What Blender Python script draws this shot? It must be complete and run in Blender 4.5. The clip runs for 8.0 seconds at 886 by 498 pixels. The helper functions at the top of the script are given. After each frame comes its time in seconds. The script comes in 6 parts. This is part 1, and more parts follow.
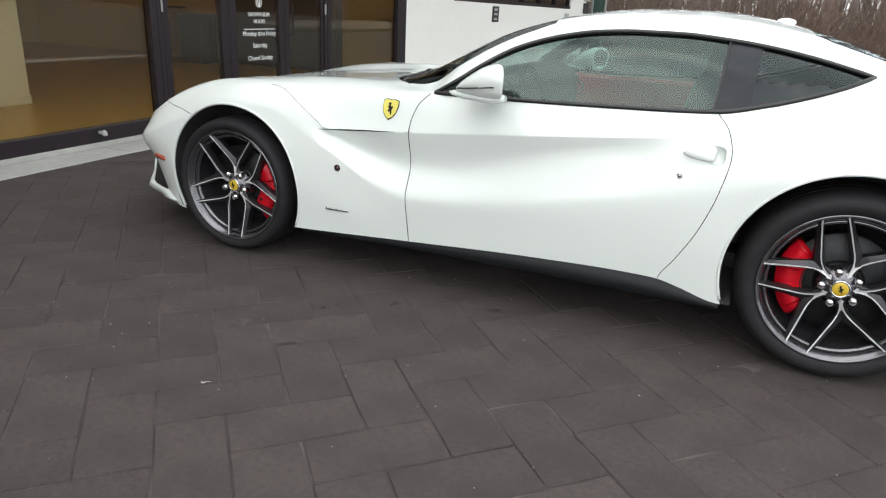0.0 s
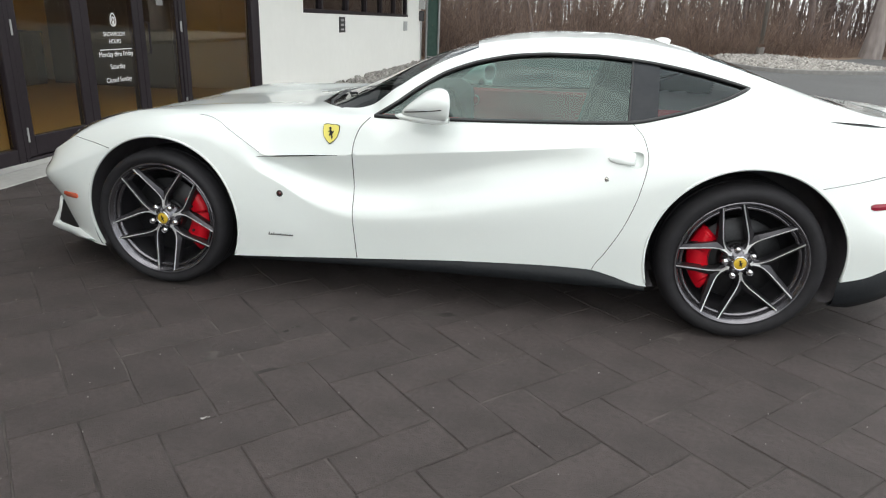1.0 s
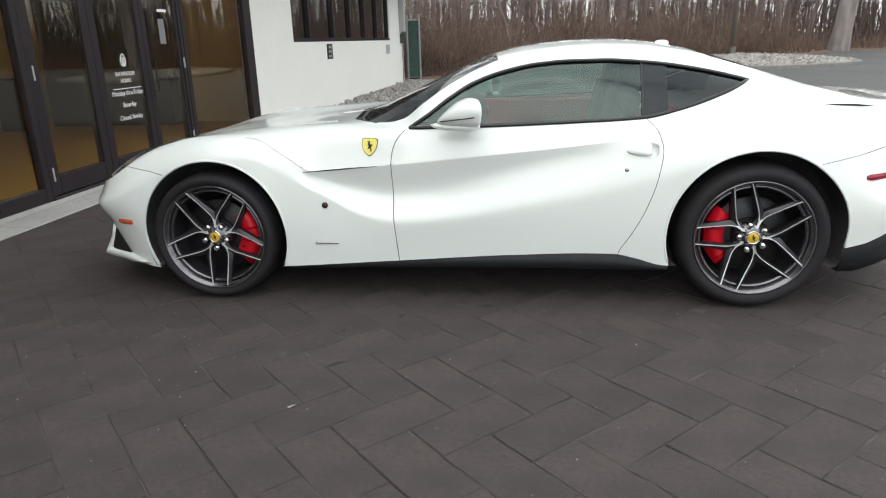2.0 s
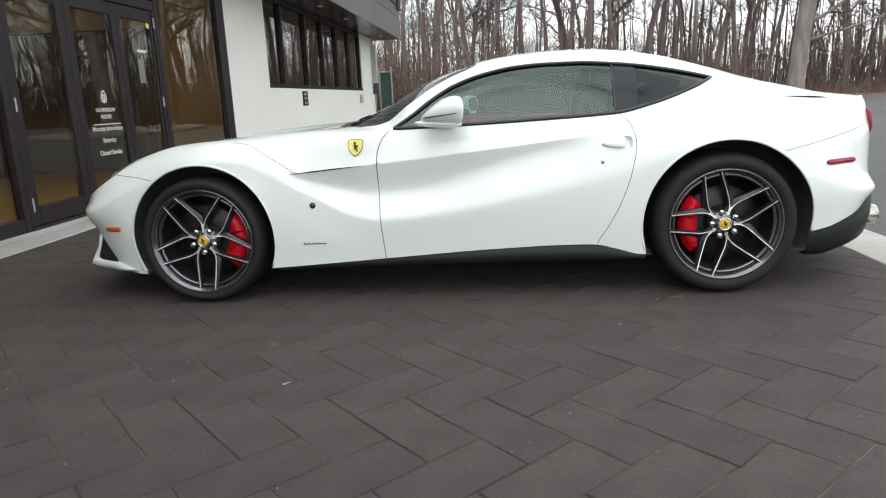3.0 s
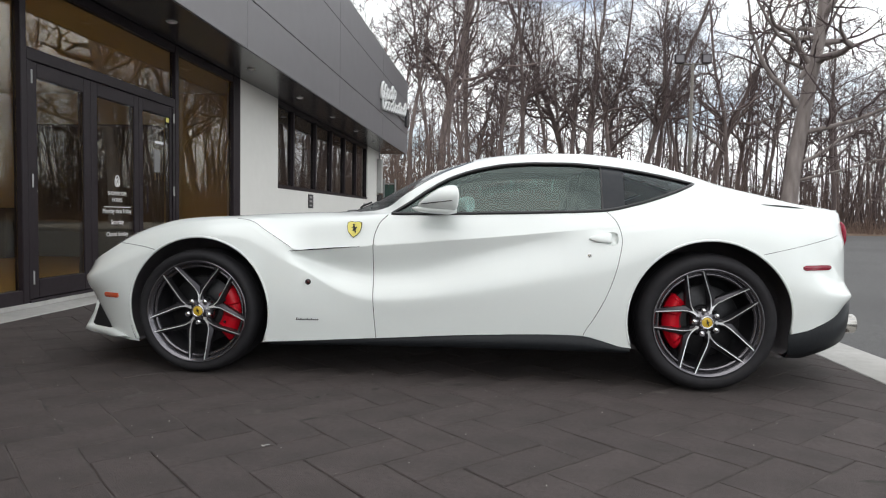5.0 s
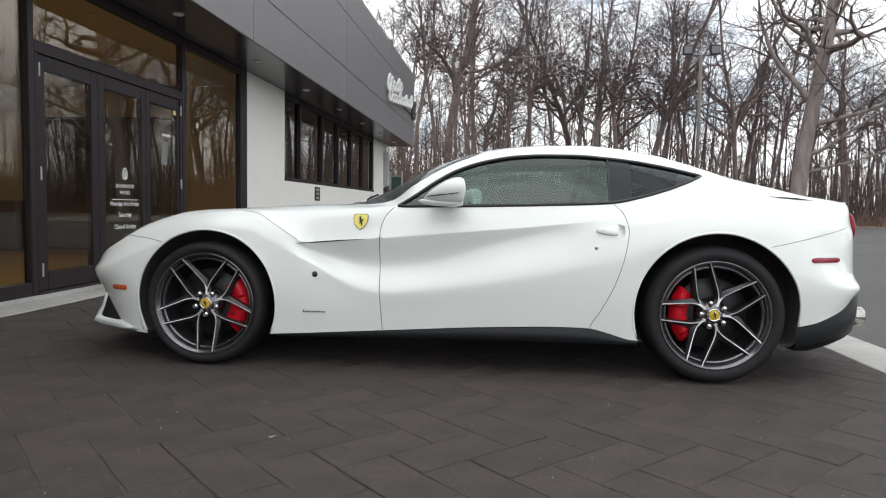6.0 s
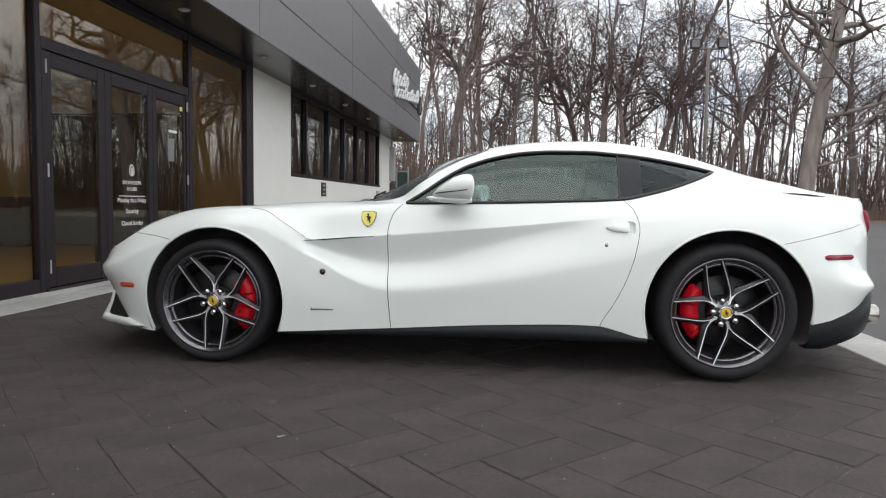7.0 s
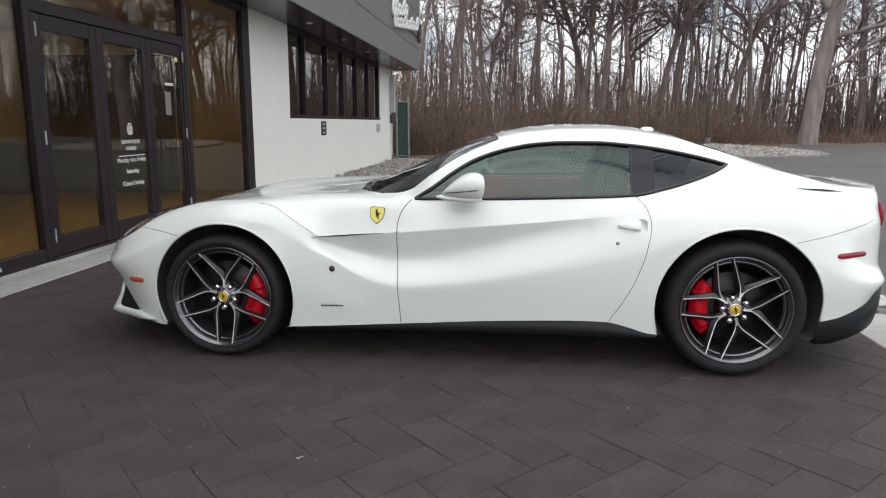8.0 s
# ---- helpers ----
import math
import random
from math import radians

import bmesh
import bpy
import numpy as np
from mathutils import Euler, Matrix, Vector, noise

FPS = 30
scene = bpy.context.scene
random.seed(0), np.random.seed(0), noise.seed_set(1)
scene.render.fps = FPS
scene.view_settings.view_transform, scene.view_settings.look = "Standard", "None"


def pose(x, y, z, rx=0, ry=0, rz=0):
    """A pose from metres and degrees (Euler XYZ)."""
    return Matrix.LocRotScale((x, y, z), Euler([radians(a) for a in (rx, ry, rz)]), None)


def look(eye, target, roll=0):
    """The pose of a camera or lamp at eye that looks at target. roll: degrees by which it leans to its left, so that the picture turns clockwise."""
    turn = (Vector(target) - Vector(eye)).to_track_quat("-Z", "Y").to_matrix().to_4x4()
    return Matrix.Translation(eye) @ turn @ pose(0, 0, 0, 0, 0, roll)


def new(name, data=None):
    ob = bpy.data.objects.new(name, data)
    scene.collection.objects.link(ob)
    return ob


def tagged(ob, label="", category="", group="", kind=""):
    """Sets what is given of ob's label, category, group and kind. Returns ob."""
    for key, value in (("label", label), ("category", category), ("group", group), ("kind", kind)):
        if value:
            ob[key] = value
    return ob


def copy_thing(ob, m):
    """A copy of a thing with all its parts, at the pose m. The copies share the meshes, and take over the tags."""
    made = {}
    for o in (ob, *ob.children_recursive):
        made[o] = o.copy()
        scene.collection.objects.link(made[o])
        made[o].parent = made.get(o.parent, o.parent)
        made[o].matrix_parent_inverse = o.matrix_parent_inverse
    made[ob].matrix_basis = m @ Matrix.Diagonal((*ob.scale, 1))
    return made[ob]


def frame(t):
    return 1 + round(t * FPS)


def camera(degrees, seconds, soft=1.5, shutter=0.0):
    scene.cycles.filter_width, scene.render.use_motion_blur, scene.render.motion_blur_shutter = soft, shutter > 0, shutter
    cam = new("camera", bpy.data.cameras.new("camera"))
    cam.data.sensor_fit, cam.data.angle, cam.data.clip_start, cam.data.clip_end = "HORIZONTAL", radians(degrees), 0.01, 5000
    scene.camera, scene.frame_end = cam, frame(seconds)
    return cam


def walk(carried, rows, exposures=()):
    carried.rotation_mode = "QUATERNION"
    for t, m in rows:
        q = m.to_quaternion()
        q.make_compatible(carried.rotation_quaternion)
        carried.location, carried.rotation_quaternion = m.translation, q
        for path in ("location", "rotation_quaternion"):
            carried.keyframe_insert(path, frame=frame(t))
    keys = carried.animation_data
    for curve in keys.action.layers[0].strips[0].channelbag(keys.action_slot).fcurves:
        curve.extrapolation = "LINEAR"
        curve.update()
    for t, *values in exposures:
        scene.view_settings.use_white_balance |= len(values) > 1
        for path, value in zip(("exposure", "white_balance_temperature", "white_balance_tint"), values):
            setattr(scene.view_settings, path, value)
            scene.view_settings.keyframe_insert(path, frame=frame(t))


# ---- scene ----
cam = camera(66.6, 8.0, 1.15)
PATH = [
    (0, (0.898, -3.57, 1.245), (0.178, -1.831, 0.569), 3.0),
    (0.3, (0.733, -3.625, 1.256), (0.137, -1.838, 0.585), 3.8),
    (0.5, (0.664, -3.659, 1.277), (0.14, -1.849, 0.607), 3.1),
    (0.8, (0.510, -3.798, 1.295), (0.176, -1.936, 0.648), 2.8),
    (1, (0.496, -3.875, 1.321), (0.211, -2.003, 0.677), 2.1),
    (1.2, (0.462, -3.972, 1.310), (0.219, -2.085, 0.692), 1.7),
    (2.3, (0.271, -4.245, 1.302), (0.021, -2.348, 0.719), -2.7),
    (2.5, (0.267, -4.291, 1.224), (0.053, -2.385, 0.657), -2.7),
    (2.8, (0.253, -4.352, 1.093), (0.077, -2.421, 0.602), -2.5),
    (3, (0.251, -4.363, 1.04), (0.072, -2.42, 0.602), -2.6),
    (3.2, (0.251, -4.390, 0.971), (0.059, -2.433, 0.604), -2.4),
    (3.5, (0.266, -4.428, 0.917), (0.079, -2.452, 0.673), -1.6),
    (3.8, (0.282, -4.469, 0.895), (0.102, -2.483, 0.744), -0.6),
    (4, (0.285, -4.485, 0.9), (0.112, -2.496, 0.775), 0.1),
    (4.5, (0.291, -4.49, 0.89), (0.125, -2.499, 0.8), 0.9),
    (4.7, (0.289, -4.490, 0.889), (0.124, -2.499, 0.796), 0.9),
    (5.8, (0.284, -4.488, 0.887), (0.102, -2.499, 0.770), 1.0),
    (6, (0.287, -4.489, 0.888), (0.101, -2.502, 0.766), 0.9),
    (6.5, (0.288, -4.473, 0.889), (0.089, -2.488, 0.755), 0.7),
    (7, (0.27, -4.462, 0.898), (0.067, -2.477, 0.761), 0.8),
    (7.3, (0.253, -4.432, 0.953), (0.054, -2.447, 0.815), 0.7),
    (7.5, (0.244, -4.416, 1.055), (0.047, -2.433, 0.894), 0.6),
    (7.8, (0.218, -4.416, 1.190), (0.020, -2.443, 0.925), 0.4),
    (8, (0.212, -4.396, 1.294), (0.012, -2.44, 0.924), 0.3),
]
EXPOSURE = [(0.0, 0.54, 6500, 9.5), (1.0, 0.47, 6500, 9), (2.5, 0.42, 6500, 9.5), (3.0, 0.43, 6500, 9), (3.5, 0.41, 6500, 9.5), (4.0, 0.27, 6500, 11), (4.5, 0.14, 6500, 12), (8.0, 0.13, 6500, 12.5)]
walk(cam, [(t, look(eye, target, roll)) for t, eye, target, roll in PATH], EXPOSURE)

# ---- sky and sun ----
SUN_EL, SUN_AZ = radians(48), radians(200)
world = bpy.data.worlds.new("overcast_sky")
scene.world = world
world.use_nodes = True
wn, wl = world.node_tree.nodes, world.node_tree.links
wn.clear()
w_out = wn.new("ShaderNodeOutputWorld")
w_bg = wn.new("ShaderNodeBackground")
w_sky = wn.new("ShaderNodeTexSky")
w_sky.sky_type = "NISHITA"
w_sky.sun_disc = False
w_sky.sun_elevation = SUN_EL
w_sky.sun_rotation = SUN_AZ
w_co = wn.new("ShaderNodeTexCoord")
w_map = wn.new("ShaderNodeMapping")
w_map.inputs["Scale"].default_value = (1.0, 1.0, 2.6)
w_noise = wn.new("ShaderNodeTexNoise")
w_noise.inputs["Scale"].default_value = 3.2
w_noise.inputs["Detail"].default_value = 6.0
w_noise.inputs["Roughness"].default_value = 0.55
w_ramp = wn.new("ShaderNodeValToRGB")
w_ramp.color_ramp.elements[0].position = 0.30
w_ramp.color_ramp.elements[1].position = 0.52
w_cloud = wn.new("ShaderNodeValToRGB")
w_cloud.color_ramp.elements[0].color = (12.6, 13.2, 13.5, 1)
w_cloud.color_ramp.elements[1].color = (17.2, 17.8, 17.5, 1)
w_mix = wn.new("ShaderNodeMix")
w_mix.data_type = "RGBA"
w_bg.inputs["Strength"].default_value = 0.10
wl.new(w_co.outputs["Generated"], w_map.inputs["Vector"])
wl.new(w_map.outputs["Vector"], w_noise.inputs["Vector"])
wl.new(w_noise.outputs["Fac"], w_ramp.inputs["Fac"])
wl.new(w_noise.outputs["Fac"], w_cloud.inputs["Fac"])
wl.new(w_ramp.outputs["Color"], w_mix.inputs["Factor"])
wl.new(w_sky.outputs["Color"], w_mix.inputs["A"])
wl.new(w_cloud.outputs["Color"], w_mix.inputs["B"])
wl.new(w_mix.outputs["Result"], w_bg.inputs["Color"])
wl.new(w_bg.outputs["Background"], w_out.inputs["Surface"])

sun = new("sun", bpy.data.lights.new("sun", "SUN"))
sun.data.energy = 0.8
sun.data.angle = radians(80)
sun.data.color = (1.0, 0.97, 0.92)
sun.rotation_euler = (radians(42), 0, radians(-20))


# ---- materials ----
def material(name, colour, rough=0.5, metal=0.0, colour2=None, scale=8.0, detail=6.0, bump=0.0, bump_scale=60.0,
             coat=0.0, coat_rough=0.03, piece=0.0, spec=0.5, stretch=(1, 1, 1), stain=None, stain_scale=0.6, island=0.0, speck=None):
    """A surface with two scales of colour variation, fine relief and, for pieces, a tone of their own."""
    m = bpy.data.materials.new(name)
    m.use_nodes = True
    n, l = m.node_tree.nodes, m.node_tree.links
    b = n["Principled BSDF"]
    b.inputs["Roughness"].default_value = rough
    b.inputs["Metallic"].default_value = metal
    b.inputs["Specular IOR Level"].default_value = spec
    b.inputs["Coat Weight"].default_value = coat
    b.inputs["Coat Roughness"].default_value = coat_rough
    c1 = (*colour, 1)
    if colour2 is None:
        b.inputs["Base Color"].default_value = c1
        if not bump:
            return m
    co = n.new("ShaderNodeTexCoord")
    mp = n.new("ShaderNodeMapping")
    mp.inputs["Scale"].default_value = stretch
    l.new(co.outputs["Object"], mp.inputs["Vector"])
    if colour2 is not None:
        fine = n.new("ShaderNodeTexNoise")
        fine.inputs["Scale"].default_value = scale
        fine.inputs["Detail"].default_value = detail
        l.new(mp.outputs["Vector"], fine.inputs["Vector"])
        wide = n.new("ShaderNodeMapRange")
        wide.inputs["From Min"].default_value, wide.inputs["From Max"].default_value = 0.3, 0.7
        l.new(fine.outputs["Fac"], wide.inputs["Value"])
        mix = n.new("ShaderNodeMix")
        mix.data_type = "RGBA"
        mix.inputs["A"].default_value, mix.inputs["B"].default_value = c1, (*colour2, 1)
        l.new(wide.outputs["Result"], mix.inputs["Factor"])
        col = mix.outputs["Result"]
        if stain is not None:
            big = n.new("ShaderNodeTexNoise")
            big.inputs["Scale"].default_value = stain_scale
            big.inputs["Detail"].default_value = 4.0
            l.new(co.outputs["Object"], big.inputs["Vector"])
            rg = n.new("ShaderNodeMapRange")
            rg.inputs["From Min"].default_value, rg.inputs["From Max"].default_value = 0.42, 0.72
            l.new(big.outputs["Fac"], rg.inputs["Value"])
            mx = n.new("ShaderNodeMix")
            mx.data_type = "RGBA"
            mx.inputs["B"].default_value = (*stain, 1)
            l.new(rg.outputs["Result"], mx.inputs["Factor"])
            l.new(col, mx.inputs["A"])
            col = mx.outputs["Result"]
        if speck is not None:
            dot = n.new("ShaderNodeTexNoise")
            dot.inputs["Scale"].default_value = 330.0
            dot.inputs["Detail"].default_value = 3.0
            l.new(co.outputs["Object"], dot.inputs["Vector"])
            dr = n.new("ShaderNodeMapRange")
            dr.inputs["From Min"].default_value, dr.inputs["From Max"].default_value = 0.56, 0.70
            l.new(dot.outputs["Fac"], dr.inputs["Value"])
            dm = n.new("ShaderNodeMix")
            dm.data_type = "RGBA"
            dm.inputs["B"].default_value = (*speck, 1)
            l.new(dr.outputs["Result"], dm.inputs["Factor"])
            l.new(col, dm.inputs["A"])
            col = dm.outputs["Result"]
        if piece or island:
            if island:
                info, sock = n.new("ShaderNodeNewGeometry"), "Random Per Island"
            else:
                info, sock = n.new("ShaderNodeObjectInfo"), "Random"
            amount = piece or island
            r2 = n.new("ShaderNodeMapRange")
            r2.inputs["To Min"].default_value, r2.inputs["To Max"].default_value = 1 - amount, 1 + amount
            l.new(info.outputs[sock], r2.inputs["Value"])
            hs = n.new("ShaderNodeHueSaturation")
            l.new(r2.outputs["Result"], hs.inputs["Value"])
            l.new(col, hs.inputs["Color"])
            col = hs.outputs["Color"]
        l.new(col, b.inputs["Base Color"])
    if bump:
        bn = n.new("ShaderNodeTexNoise")
        bn.inputs["Scale"].default_value = bump_scale
        bn.inputs["Detail"].default_value = 5.0
        l.new(mp.outputs["Vector"], bn.inputs["Vector"])
        bp = n.new("ShaderNodeBump")
        bp.inputs["Strength"].default_value = bump
        bp.inputs["Distance"].default_value = 0.01
        l.new(bn.outputs["Fac"], bp.inputs["Height"])
        l.new(bp.outputs["Normal"], b.inputs["Normal"])
    return m


def pane_material(name, tint, f0=0.05, rough=0.0, coating=(1, 1, 1)):
    """Thin window glass: it lets light through with a tint and mirrors more towards grazing angles."""
    m = bpy.data.materials.new(name)
    m.use_nodes = True
    n, l = m.node_tree.nodes, m.node_tree.links
    n.clear()
    out = n.new("ShaderNodeOutputMaterial")
    tr = n.new("ShaderNodeBsdfTransparent")
    tr.inputs["Color"].default_value = (*tint, 1)
    gl = n.new("ShaderNodeBsdfGlossy")
    gl.inputs["Roughness"].default_value = rough
    gl.inputs["Color"].default_value = (*coating, 1)
    lw = n.new("ShaderNodeLayerWeight")
    lw.inputs["Blend"].default_value = 0.5
    pw = n.new("ShaderNodeMath")
    pw.operation = "POWER"
    pw.inputs[1].default_value = 5.0
    ma = n.new("ShaderNodeMath")
    ma.operation = "MULTIPLY_ADD"
    ma.inputs[1].default_value, ma.inputs[2].default_value = 1 - f0, f0
    mx = n.new("ShaderNodeMixShader")
    l.new(lw.outputs["Facing"], pw.inputs[0])
    l.new(pw.outputs[0], ma.inputs[0])
    l.new(ma.outputs[0], mx.inputs["Fac"])
    l.new(tr.outputs["BSDF"], mx.inputs[1])
    l.new(gl.outputs["BSDF"], mx.inputs[2])
    l.new(mx.outputs["Shader"], out.inputs["Surface"])
    return m


MAT_PAINT = material("pearl_white_paint", (0.822, 0.862, 0.836), 0.42, 0.0, (0.802, 0.842, 0.816), 260.0, 2.0, coat=1.0, coat_rough=0.02)
MAT_BLACK_TRIM = material("satin_black_trim", (0.012, 0.012, 0.013), 0.35, 0.0, (0.018, 0.018, 0.019), 40.0)
MAT_GLOSS_BLACK = material("gloss_black_panel", (0.026, 0.028, 0.032), 0.10, 0.0, (0.030, 0.032, 0.036), 30.0, spec=0.18)
MAT_SILL = material("black_sill_composite", (0.011, 0.0125, 0.0145), 0.46, 0.0, (0.016, 0.0175, 0.020), 90.0, bump=0.05, spec=0.22)
MAT_UNDER = material("matt_underbody", (0.080, 0.073, 0.079), 0.9, 0.0, (0.095, 0.087, 0.093), 25.0, bump=0.2)
MAT_GAP = material("panel_gap", (0.016, 0.016, 0.017), 0.9)
MAT_TYRE = material("tyre_rubber", (0.0170, 0.0164, 0.0180), 0.66, 0.0, (0.0225, 0.0215, 0.0240), 30.0, bump=0.1, bump_scale=140.0, spec=0.2)
MAT_RIM = material("dark_graphite_rim", (0.150, 0.144, 0.156), 0.20, 0.9, (0.180, 0.173, 0.186), 50.0)
MAT_SPOKE = material("dark_spoke_flank", (0.050, 0.048, 0.053), 0.30, 0.75, (0.064, 0.061, 0.067), 50.0)
MAT_RIM_EDGE = material("bright_machined_edge", (0.82, 0.82, 0.83), 0.30, 0.55, (0.74, 0.74, 0.75), 120.0)
MAT_RIM_LIP = material("grey_rim_lip", (0.15, 0.145, 0.158), 0.28, 0.85, (0.19, 0.185, 0.20), 50.0)
MAT_BARREL = material("rim_barrel_grey", (0.062, 0.06, 0.066), 0.45, 0.6)
MAT_DISC = material("brake_disc_ceramic", (0.034, 0.034, 0.036), 0.42, 0.6, (0.022, 0.022, 0.024), 60.0)
MAT_CALIPER = material("red_caliper_enamel", (0.60, 0.004, 0.016), 0.38, 0.0, (0.52, 0.003, 0.013), 20.0, coat=0.15, spec=0.3)
MAT_YELLOW = material("badge_yellow", (0.83, 0.73, 0.17), 0.3, coat=0.6)
MAT_CAP = material("cap_gold_yellow", (0.66, 0.44, 0.035), 0.35, 0.0, (0.60, 0.40, 0.03), 60.0, coat=0.3)
MAT_BADGE_BLACK = material("badge_black", (0.012, 0.012, 0.012), 0.35)
MAT_CHROME = material("chrome", (0.75, 0.75, 0.76), 0.08, 1.0)
MAT_MIRROR = material("mirror_glass", (0.55, 0.58, 0.60), 0.02, 1.0)
MAT_STEEL = material("exhaust_steel", (0.55, 0.53, 0.50), 0.22, 1.0, (0.42, 0.40, 0.37), 30.0)
MAT_RED_LENS = material("red_lens", (0.25, 0.005, 0.024), 0.20, 0.0, (0.21, 0.004, 0.020), 90.0, coat=0.12)
MAT_DARK_LENS = material("smoked_red_lens", (0.06, 0.012, 0.012), 0.15, coat=0.8)
MAT_AMBER_LENS = material("amber_lens", (0.62, 0.10, 0.04), 0.15, coat=0.8)
MAT_HEAD = material("headlamp_lens_dark", (0.085, 0.075, 0.088), 0.14, coat=0.8)
MAT_LEATHER = material("red_leather", (0.58, 0.030, 0.040), 0.45, 0.0, (0.62, 0.034, 0.040), 45.0, bump=0.08)
MAT_CABIN = material("black_cabin_leather", (0.015, 0.015, 0.017), 0.6, 0.0, (0.022, 0.022, 0.024), 60.0)
MAT_LINING = material("charcoal_lining", (0.030, 0.029, 0.031), 0.85, 0.0, (0.038, 0.037, 0.039), 60.0)
MAT_CABIN_LIGHT = material("grey_headliner", (0.10, 0.10, 0.10), 0.8, 0.0, (0.12, 0.12, 0.12), 50.0)
MAT_CAR_GLASS = pane_material("tinted_car_glass", (0.42, 0.54, 0.51), 0.070, 0.0, (0.84, 1.0, 0.95))
MAT_QUARTER_GLASS = pane_material("dark_quarter_glass", (0.40, 0.42, 0.44), 0.036, 0.0, (0.86, 0.98, 1.0))
MAT_SCREEN_GLASS = pane_material("windscreen_glass", (0.50, 0.55, 0.54), 0.075)
MAT_SHOP_GLASS = pane_material("shop_glass", (0.90, 0.86, 0.74), 0.070)
MAT_DARK_PANE = pane_material("dark_office_glass", (0.50, 0.48, 0.46), 0.11)

MAT_PAVER = material("charcoal_concrete_paver", (0.0470, 0.0366, 0.0352), 0.84, 0.0, (0.0745, 0.0581, 0.0558), 46.0, 12.0, bump=0.75,
                     bump_scale=190.0, piece=0.095, stain=(0.0405, 0.0316, 0.0300), stain_scale=4.0, speck=(0.125, 0.108, 0.100))
MAT_PAVER_REST = material("charcoal_concrete_paver_field", (0.0470, 0.0366, 0.0352), 0.84, 0.0, (0.0745, 0.0581, 0.0558), 46.0, 12.0, bump=0.75,
                          bump_scale=190.0, island=0.095, stain=(0.0405, 0.0316, 0.0300), stain_scale=4.0, speck=(0.125, 0.108, 0.100))
MAT_JOINT = material("joint_sand", (0.024, 0.020, 0.0185), 0.95, 0.0, (0.110, 0.095, 0.088), 5.0, 9.0, bump=0.4)
MAT_CONCRETE = material("pale_concrete", (0.40, 0.39, 0.37), 0.85, 0.0, (0.48, 0.47, 0.45), 14.0, 8.0, bump=0.3, bump_scale=120.0,
                        stain=(0.34, 0.33, 0.31), stain_scale=1.1)
MAT_ASPHALT = material("worn_asphalt", (0.074, 0.072, 0.072), 0.88, 0.0, (0.103, 0.101, 0.100), 30.0, 9.0, bump=0.5, bump_scale=90.0,
                       stain=(0.070, 0.068, 0.068), stain_scale=0.25)
MAT_LITTER = material("dead_leaf_litter", (0.115, 0.066, 0.044), 0.95, 0.0, (0.19, 0.125, 0.085), 5.0, 8.0, bump=0.8, bump_scale=9.0,
                      stain=(0.17, 0.12, 0.08), stain_scale=0.12)
MAT_OAK_BARK = material("pale_oak_bark", (0.150, 0.126, 0.117), 0.92, 0.0, (0.290, 0.252, 0.236), 3.0, 9.0, bump=0.9, bump_scale=9.0,
                        stretch=(1, 1, 0.22))
MAT_BARK = material("grey_brown_bark", (0.118, 0.091, 0.086), 0.92, 0.0, (0.225, 0.180, 0.170), 5.0, 8.0, bump=0.8, bump_scale=14.0,
                    stretch=(1, 1, 0.25), piece=0.25)
MAT_TWIG = material("twig_bark", (0.076, 0.054, 0.054), 0.92, 0.0, (0.118, 0.088, 0.086), 3.0, piece=0.25)
MAT_SAPLING = material("young_stem_bark", (0.115, 0.084, 0.070), 0.92, 0.0, (0.175, 0.132, 0.110), 3.0, island=0.3)
MAT_BRUSH = material("reddish_brush", (0.135, 0.090, 0.070), 0.95, 0.0, (0.215, 0.150, 0.118), 0.8, island=0.3)
MAT_STUCCO = material("white_stucco", (0.83, 0.815, 0.765), 0.88, 0.0, (0.855, 0.84, 0.79), 6.0, 8.0, bump=0.12, bump_scale=90.0,
                      stain=(0.81, 0.795, 0.745), stain_scale=0.5)
MAT_FASCIA = material("grey_metal_cladding", (0.196, 0.187, 0.194), 0.42, 0.25, (0.211, 0.201, 0.209), 3.0, piece=0.05)
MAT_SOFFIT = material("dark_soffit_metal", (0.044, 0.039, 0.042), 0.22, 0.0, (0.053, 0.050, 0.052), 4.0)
MAT_FRAME = material("dark_bronze_frame", (0.022, 0.0162, 0.0195), 0.42, 0.1, (0.027, 0.0202, 0.0240), 20.0, spec=0.25)
MAT_TAN_FLOOR = material("tan_showroom_tile", (0.72, 0.48, 0.165), 0.30, 0.0, (0.77, 0.52, 0.185), 2.0)
MAT_ROOM_WALL = material("beige_room_wall", (0.68, 0.52, 0.235), 0.8, 0.0, (0.72, 0.555, 0.26), 3.0)
MAT_ROOM_DARK = material("dark_furniture", (0.030, 0.026, 0.024), 0.5, 0.0, (0.04, 0.035, 0.03), 10.0)
MAT_OAK = material("oak_cabinet", (0.26, 0.15, 0.07), 0.45, 0.0, (0.33, 0.20, 0.10), 4.0, stretch=(1, 1, 6))
MAT_WHITE = material("white_plastic", (0.78, 0.78, 0.77), 0.4, 0.0, (0.74, 0.74, 0.73), 12.0)
MAT_LETTER = material("white_vinyl", (0.82, 0.82, 0.80), 0.5)
MAT_ROOM_CEILING = material("tan_ceiling_board", (0.66, 0.52, 0.27), 0.8, 0.0, (0.70, 0.55, 0.29), 2.0)
MAT_PLATE_GREY = material("grey_plate", (0.40, 0.40, 0.39), 0.5, 0.0, (0.45, 0.45, 0.44), 20.0)
MAT_NOTICE = material("dull_paper", (0.21, 0.205, 0.20), 0.7, 0.0, (0.24, 0.235, 0.23), 14.0)
